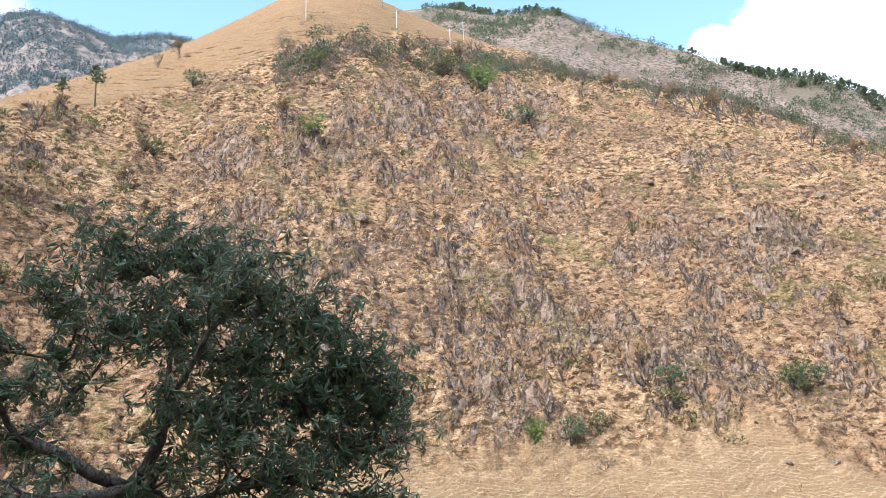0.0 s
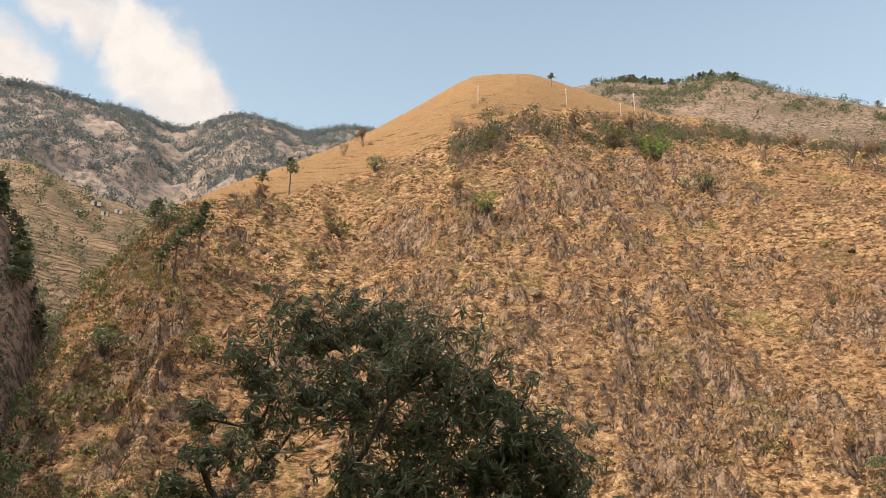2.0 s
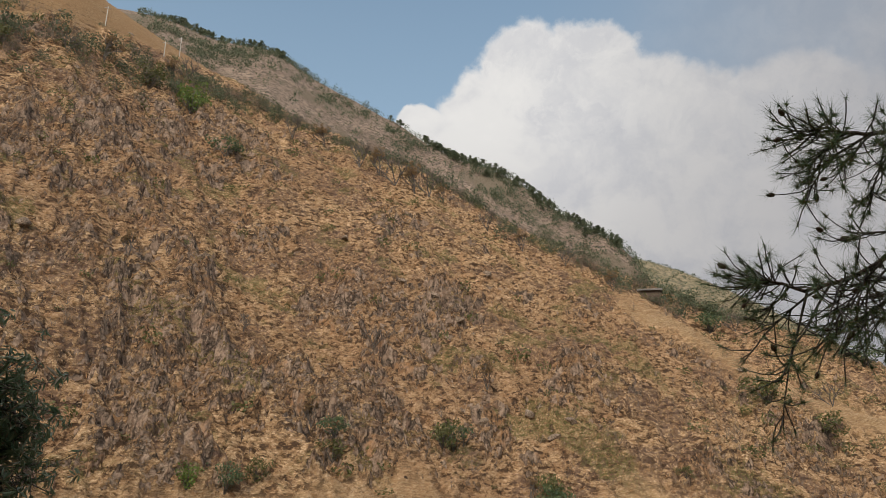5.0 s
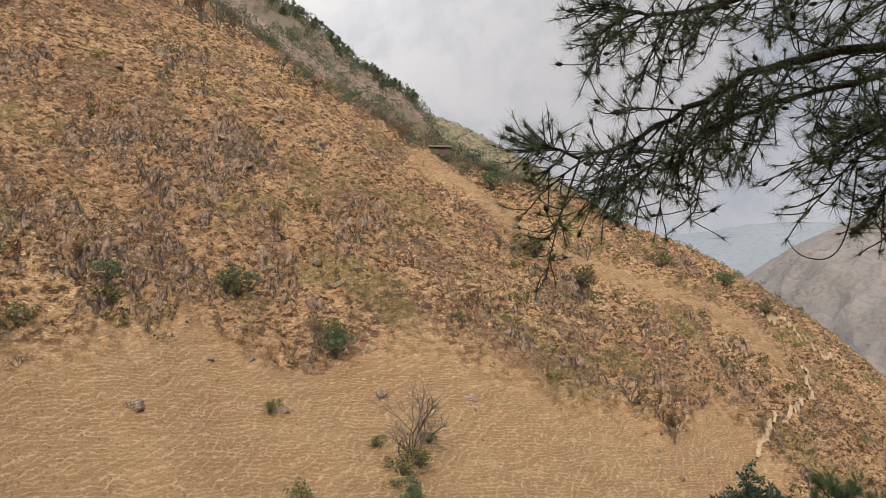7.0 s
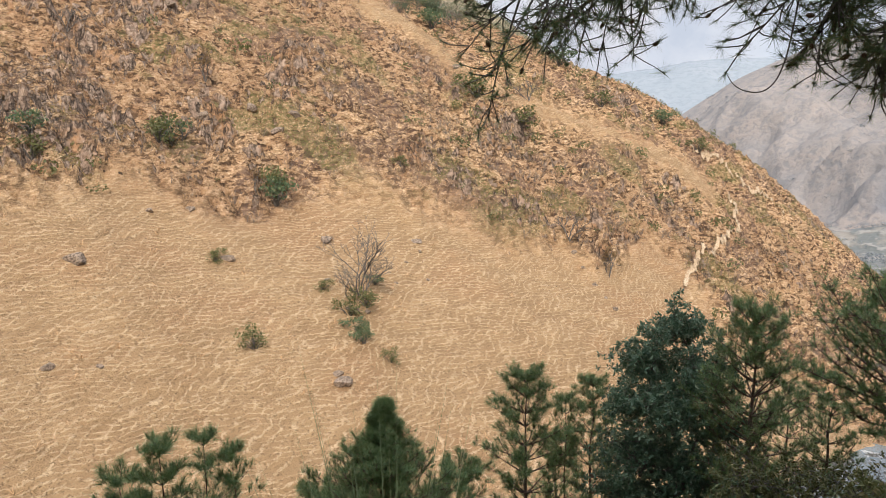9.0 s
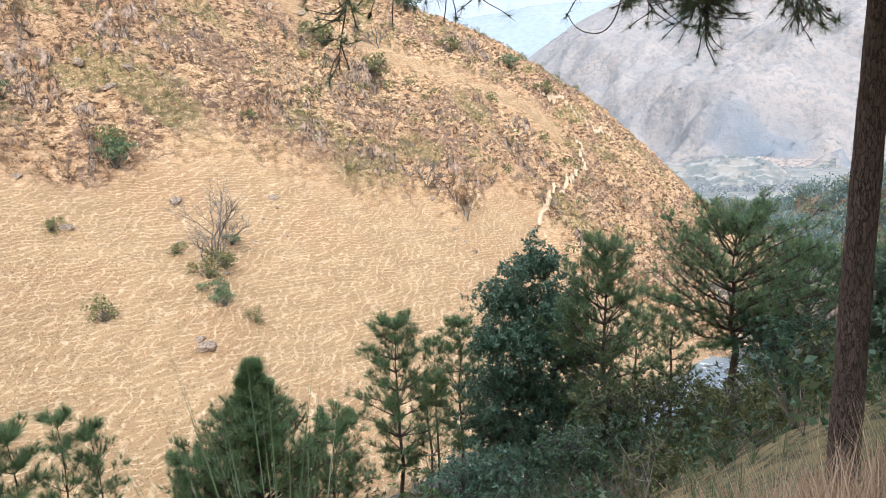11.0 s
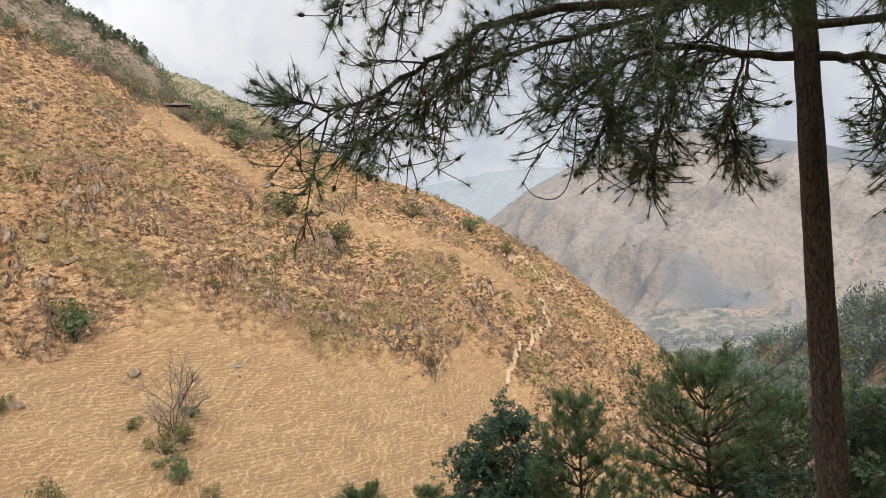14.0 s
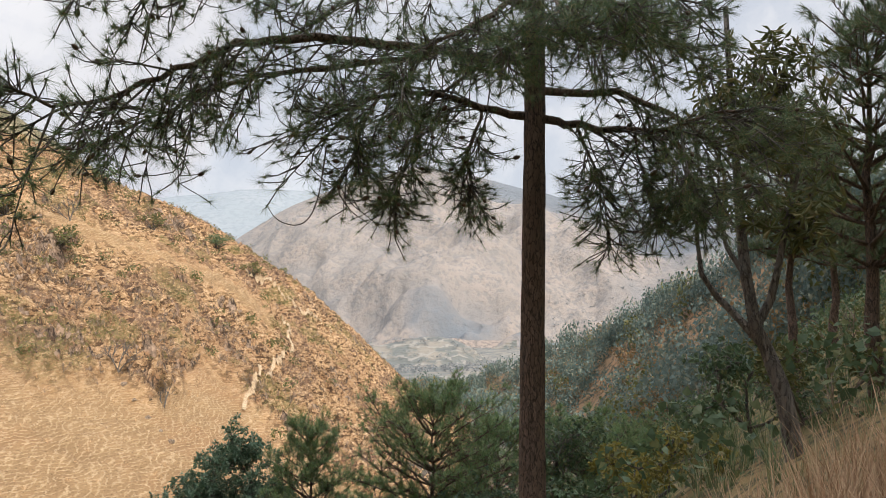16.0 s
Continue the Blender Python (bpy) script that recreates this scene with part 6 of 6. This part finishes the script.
def build_far_trees():
    rng = random.Random(181)
    def tall(az, e0, e1):
        p = hit(az, e0)
        return p, math.hypot(p.x, p.y) * (math.tan(radians(e1)) - math.tan(radians(e0)))
    places = []
    for az, e0, e1 in [(24.4, 22.4, 25.1), (30.9, 16.6, 20.8), (32.4, 15.2, 19.0), (33.4, 14.5, 17.5), (34.3, 18.0, 20.8), (31.5, 17.0, 19.6), (2.3, 31.0, 32.0), (26.6, 22, 24)]:
        p, h = tall(az, e0, e1)
        places.append(standing(p, h / 10, rng, 0.2, 1.1))
    repeat(far_pine_template("hill_pine", 182, 10, 6.0, 2.2, "far_leaf", "pine with a bare trunk on the hill's edge", "hill pines", 260, .5), places)
    places = []
    for az, e1, w in [(53.8, 27.2, 1.3), (51.7, 25.4, 1), (50.1, 25.2, 1), (55.6, 26.8, 1.2), (48.9, 23.6, 1), (52.6, 25.2, 1), (47.8, 22.0, 1), (46.9, 20.4, 1), (46, 18.6, 1), (57, 28, 1.2), (44.6, 17.8, .9), (43, 16.6, .9)]:
        rc = along(az, SHADE_SPUR, 2) - 2
        p = at_polar(az, float(rc))
        h = max(5.0, EYE + rc * math.tan(radians(e1)) - p.z)
        places.append(standing(p, h / 10, rng, 0.4, w * 1.1))
    for k in range(62):
        az = rng.uniform(40, 57)
        p = at_polar(az, float(along(az, SHADE_SPUR, 2)) - abs(rng.gauss(0, 10)))
        places.append(standing(p, rng.uniform(.3, .85), rng, 0.4, 1.15))
    repeat(far_pine_template("spur_pine", 183, 10, 3.0, 2.6, "far_leaf", "dark pine on the shaded spur", "spur pines", 300, .6), places)
    # pines along the second ridge
    places = []
    for k in range(150):
        az = rng.choice([rng.uniform(-22, -41.5), rng.uniform(-25, -41.5), rng.uniform(-27, -41.5), rng.uniform(-2, -13)])
        r = float(along(az, PINE_RIDGE, 2)) - abs(rng.gauss(0, 14))
        c = heading(az) * r
        z = float(far_height(np.array([c.x]), np.array([c.y]))[0][0])
        places.append(standing(Vector((c.x, c.y, z)), rng.uniform(.4, .8), rng, 0.4, 1.7))
    repeat(far_pine_template("ridge_pine", 184, 10, 2.5, 2.8, "far_leaf", "pine on the skyline of the second ridge", "ridge pines", 200, .8), places)


build_far_trees()


def simple_tree(rng, n=34, size=0.13):
    """A distant tree one metre high, rounded and ragged, with a stub of trunk."""
    v, f = leaf_clump(rng, n, size, 1.0)
    k = len(v)
    v += [Vector((-.03, 0, -.2)), Vector((.03, 0, -.2)), Vector((0, 0.02, .5))]
    f += [(k, k + 1, k + 2)]
    return v, f


def far_points(n, seed, az, table, depth, keep=None, height=far_height, up=0.0):
    rng = np.random.RandomState(seed)
    a = rng.uniform(az[1], az[0], n)
    r = along(a, table, 2) + up - np.abs(rng.uniform(0, 1, n)) * depth
    x, y = -np.sin(np.radians(a)) * r, np.cos(np.radians(a)) * r
    z = height(x, y)[0]
    ok = r > 70
    if keep is not None:
        ok &= rng.uniform(0, 1, n) < keep(x, y, r)
    p = np.stack([x, y, z], -1)[ok]
    return p, rng


def build_woods():
    rng = random.Random(191)
    shapes = [simple_tree(rng, 18, 0.17) for _ in range(6)]
    tall = [simple_tree(rng, 26, 0.13) for _ in range(6)]
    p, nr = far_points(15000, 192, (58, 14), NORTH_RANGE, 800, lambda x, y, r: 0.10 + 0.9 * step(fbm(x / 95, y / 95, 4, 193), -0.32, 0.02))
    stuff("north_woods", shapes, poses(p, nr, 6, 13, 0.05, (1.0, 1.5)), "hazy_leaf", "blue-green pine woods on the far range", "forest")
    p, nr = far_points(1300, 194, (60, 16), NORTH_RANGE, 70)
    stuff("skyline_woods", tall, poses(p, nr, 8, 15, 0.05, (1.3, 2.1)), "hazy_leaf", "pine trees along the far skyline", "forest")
    p, nr = far_points(1900, 195, (50, 30), MID_SLOPE, 420, lambda x, y, r: 0.3 + 0.65 * step(fbm(x / 60, y / 60, 3, 196), -0.05, 0.2))
    stuff("slope_woods", shapes, poses(p, nr, 4, 10, 0.05, (0.7, 1.2)), "far_leaf", "scattered scrub and trees on the middle slope", "forest")
    p, nr = far_points(5200, 197, (-1, -44), PINE_RIDGE, 150, lambda x, y, r: 0.15 + 0.85 * step(fbm(x / 26, y / 26, 3, 198) + 0.35 * step(-np.degrees(np.arctan2(-x, y)), 22, 30) - 0.25 * step(r, 560, 500), 0.0, 0.22))
    stuff("ridge_woods", tall, poses(p, nr, 2.2, 6.5, 0.05, (0.8, 1.5)), "far_leaf", "scattered trees on the second ridge", "forest")
    p, nr = far_points(1500, 199, (-38, -53), GREEN_RIDGE, 160)
    stuff("green_scrub_ridge", [simple_tree(rng, 12, 0.2) for _ in range(4)], poses(p, nr, 2, 5, 0.05, (0.5, 0.8)), "far_leaf", "low green scrub on the third ridge", "scrub")
    p, nr = far_points(700, 207, (58, 38.5), SHADE_SPUR, 75, lambda x, y, r: step(fbm(x / 12, y / 12, 3, 208), -0.1, 0.3), near_height)
    stuff("shade_thicket", [leaf_clump(rng, 60, 0.12, 1.0) for _ in range(5)], poses(p, nr, 1.2, 2.8, 0.05, (0.7, 1.2)), "far_leaf", "dark thicket on the shaded spur", "scrub")
    # the wooded spur down the valley
    def wooded(x, y, r):
        return 0.12 + 0.85 * step(fbm(x / 36, y / 36, 3, 201), -0.2, 0.08)
    near_h = near_height
    p, nr = far_points(2600, 202, (-79, -125), FOREST_SPUR, 210, wooded, near_h)
    big = [leaf_clump(rng, 90, 0.10, 1.1) for _ in range(6)]
    cut, away = nr.uniform(0, 1, len(p)), np.hypot(p[:, 0], p[:, 1])
    fine = [leaf_clump(rng, 230, 0.05, 1.1) for _ in range(5)]
    for name, lo, hi, sizes, tall, leaf, label in [("wooded_spur", 0, .78, (3.5, 7.5), (1.0, 1.6), "hazed_spur_leaf", "dense mixed forest on the shaded spur"), ("autumn_trees", .84, 1, (3.5, 6.5), (0.9, 1.3), "rust_leaf", "rust and ochre trees among the forest"),
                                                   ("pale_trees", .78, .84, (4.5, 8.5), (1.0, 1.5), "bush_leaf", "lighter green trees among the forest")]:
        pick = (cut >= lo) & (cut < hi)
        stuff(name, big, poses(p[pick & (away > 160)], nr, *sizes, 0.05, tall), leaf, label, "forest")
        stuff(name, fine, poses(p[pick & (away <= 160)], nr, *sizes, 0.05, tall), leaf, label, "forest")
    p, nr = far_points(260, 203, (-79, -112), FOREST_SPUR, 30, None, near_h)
    stuff("spur_skyline", big, poses(p, nr, 3.5, 7, 0.05, (1.2, 2.0)), "hazed_spur_leaf", "taller pines along the spur's crest", "forest")
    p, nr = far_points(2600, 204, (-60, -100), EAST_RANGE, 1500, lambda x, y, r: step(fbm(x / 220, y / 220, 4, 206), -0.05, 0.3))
    stuff("east_woods", shapes, poses(p, nr, 7, 15, 0.05, (0.6, 0.9)), "hazed_pale_leaf", "hazy scrub on the far mountain side", "forest")
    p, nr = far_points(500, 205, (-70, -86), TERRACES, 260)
    stuff("terrace_bushes", shapes, poses(p, nr, 4, 9, 0.05, (0.6, 0.9)), "hazed_pale_leaf", "bushes along terraced fields", "scrub")


build_woods()

# ---------------------------------------------------------------- poles, hut, houses, trails, stream
def build_pole(az, e0, e1):
    p = hit(az, e0)
    h = math.hypot(p.x, p.y) * (math.tan(radians(e1)) - math.tan(radians(e0)))
    pole = thing("utility_pole", Matrix.Translation(p), "pale utility pole on the grassy ridge", "utility pole", "ridge poles")
    w = Wood()
    w.limb([Vector((0, 0, -0.6)), Vector((0, 0, h * .5)), Vector((0, 0, h))], [0.15, 0.13, 0.10], 8)
    part_of(pole, "shaft", w.mesh("pole_shaft", M["concrete"]))
    arm = Wood()
    arm.limb([Vector((-.8, 0, h - .5)), Vector((.8, 0, h - .5))], [0.06, 0.06], 6)
    part_of(pole, "crossarm", arm.mesh("pole_arm", M["steel"]))


for az, e0, e1 in [(8.75, 29.9, 31.3), (1.1, 29.5, 30.75), (-3.4, 28.4, 29.4), (-4.55, 28.6, 29.9), (24.2, 25.0, 26.1)]:
    build_pole(az, e0, e1)


def box(bm, x0, x1, y0, y1, z0, z1):
    m = Matrix.Translation(((x0 + x1) / 2, (y0 + y1) / 2, (z0 + z1) / 2)) @ Matrix.Diagonal((x1 - x0, y1 - y0, z1 - z0, 1))
    bmesh.ops.create_cube(bm, size=1, matrix=m)


def part_bm(name, bm, mat, parent, label=""):
    me = bpy.data.meshes.new(name)
    bm.to_mesh(me)
    bm.free()
    me.materials.append(M[mat])
    return part_of(parent, name, me, label)


def build_house(name, m, w, d, h, wall, roof, label, group=""):
    house = thing(name, m, label, "house", group)
    bm = bmesh.new()
    t = 0.25
    box(bm, -w / 2, w / 2, d / 2 - t, d / 2, -1.5, h)
    box(bm, -w / 2, -w / 2 + t, -d / 2, d / 2 - t, -1.5, h)
    box(bm, w / 2 - t, w / 2, -d / 2, d / 2 - t, -1.5, h)
    box(bm, -w / 2 + t, -w * .12, -d / 2, -d / 2 + t, -1.5, h)
    box(bm, w * .12, w / 2 - t, -d / 2, -d / 2 + t, -1.5, h)
    box(bm, -w * .12, w * .12, -d / 2, -d / 2 + t, h * .78, h)
    part_bm("wall", bm, wall, house)
    bm = bmesh.new()
    e = 0.6
    a = [bm.verts.new(v) for v in [(-w / 2 - e, -d / 2 - e, h - .1), (w / 2 + e, -d / 2 - e, h - .1), (w / 2 + e, 0, h + d * .28), (-w / 2 - e, 0, h + d * .28), (w / 2 + e, d / 2 + e, h - .1), (-w / 2 - e, d / 2 + e, h - .1)]]
    bm.faces.new((a[0], a[1], a[2], a[3]))
    bm.faces.new((a[3], a[2], a[4], a[5]))
    bmesh.ops.solidify(bm, geom=bm.faces[:], thickness=0.12)
    part_bm("roof", bm, roof, house, "sloping metal sheet roof")
    bm = bmesh.new()
    box(bm, -w * .12 + .02, w * .12 - .02, -d / 2 + .08, -d / 2 + .14, -.2, h * .78 - .02)
    part_bm("door", bm, "dark_wood", house, "dark wooden door")
    return house


hut_at = hit(-42.7, 12.0)
build_house("hut", Matrix.Translation(hut_at) @ Matrix.Rotation(radians(-40), 4, "Z"), 5.2, 3.0, 2.0, "dark_wood", "tin", "small dark hut with a tin roof on the crest")
for az, el, w in [(38.5, 19.6, 9), (36.9, 19.3, 7), (37.8, 19.0, 6), (46.6, 19.4, 7), (39.6, 18.8, 6)]:
    q = hit(az, el, far_height, 1500, 400)
    build_house("village_house", Matrix.Translation(q) @ Matrix.Rotation(radians(az + (az * 37) % 30 - 15), 4, "Z"), w, w * .6, 3.4, "limewash", "tin", "whitewashed village house on a far slope", "village houses")


def ribbon(name, sights, width, mat, label, category, lift=0.5, far=330.0):
    """A worn trail laid over the ground through sight points."""
    pts = [hit(a, e, near_height, far) for a, e in sights]
    line = []
    for i in range(len(pts) - 1):
        for k in range(40):
            line.append(pts[i].lerp(pts[i + 1], k / 40))
    line.append(pts[-1])
    rng = random.Random(7)
    v, f = [], []
    for i, p in enumerate(line):
        d = line[min(i + 1, len(line) - 1)] - line[max(i - 1, 0)]
        side = Vector((-d.y, d.x, 0)).normalized() * width * 0.5
        p = p + side * 2.2 * noise.noise(p * 0.16) + side * 1.2 * noise.noise(p * 0.5)
        for k in (-1, -0.33, 0.33, 1):
            v.append(p + side * (k * rng.uniform(.45, 1.25)))
    for q, z in zip(v, heights(v)):
        q.z = z + lift
    for i in range(len(line) - 1):
        for k in range(3):
            f.append((i * 4 + k, i * 4 + k + 1, i * 4 + k + 5, i * 4 + k + 4))
    return tagged(new(name, mesh_of(name, v, f, [M[mat]], True)), label, category, kind="structure")


ribbon("trail", [(-66.0, -9.9), (-66.5, -8.5), (-67.1, -7.6), (-68.4, -6.4), (-69.6, -5.2), (-69.2, -4.4), (-68.9, -3.2)], 0.8, "path_earth", "pale footpath climbing the dry slope", "path")
ribbon("upper_trail", [(-66.0, 0.4), (-68.0, -0.4), (-70.2, -2.4), (-72.4, -4.0)], 0.9, "path_earth", "pale footpath along the shoulder", "path")


def build_stream():
    line = [(-64, 56), (-69, 60), (-73, 66), (-76.5, 74), (-78.5, 86), (-79.6, 104), (-80.4, 130), (-81, 165)]
    v, f = [], []
    dense = []
    for i in range(len(line) - 1):
        for k in range(8):
            t = k / 8
            dense.append((line[i][0] + (line[i + 1][0] - line[i][0]) * t, line[i][1] + (line[i + 1][1] - line[i][1]) * t))
    rng = random.Random(9)
    for az, r in dense:
        c = heading(az) * r
        side = heading(az - 90) if r > 70 else heading(az - 45)
        for k in (-1, 1):
            q = c + side * k * rng.uniform(1.2, 2.4)
            v.append(Vector((q.x, q.y, float(river_floor(az, r)) + 0.22)))
    for i in range(len(dense) - 1):
        f.append((i * 2, i * 2 + 1, i * 2 + 3, i * 2 + 2))
    tagged(new("stream", mesh_of("stream", v, f, [M["water"]])), "shallow stream between stones", "stream", kind="structure")
    nr = np.random.RandomState(10)
    k = nr.randint(0, len(dense), 1500)
    d = np.array(dense)[k]
    a, r = np.radians(d[:, 0] + nr.normal(0, 1.5, 1500)), d[:, 1] + nr.normal(0, 2.5, 1500)
    x, y = -np.sin(a) * r, np.cos(a) * r
    z, kind = near_height(x, y)[:2]
    ok = kind == 4
    bm = bmesh.new()
    bmesh.ops.create_icosphere(bm, subdivisions=1, radius=0.5)
    tv = [v_.co * random.Random(i).uniform(.8, 1.15) for i, v_ in enumerate(bm.verts)]
    tf = [tuple(w.index for w in q.verts) for q in bm.faces]
    bm.free()
    stuff("river_stones", [(tv, tf)], poses(np.stack([x, y, z], -1)[ok], nr, 0.2, 0.8, .2, (.5, .8)), "pebble", "pale rounded stones in the stream bed", "stones")


build_stream()
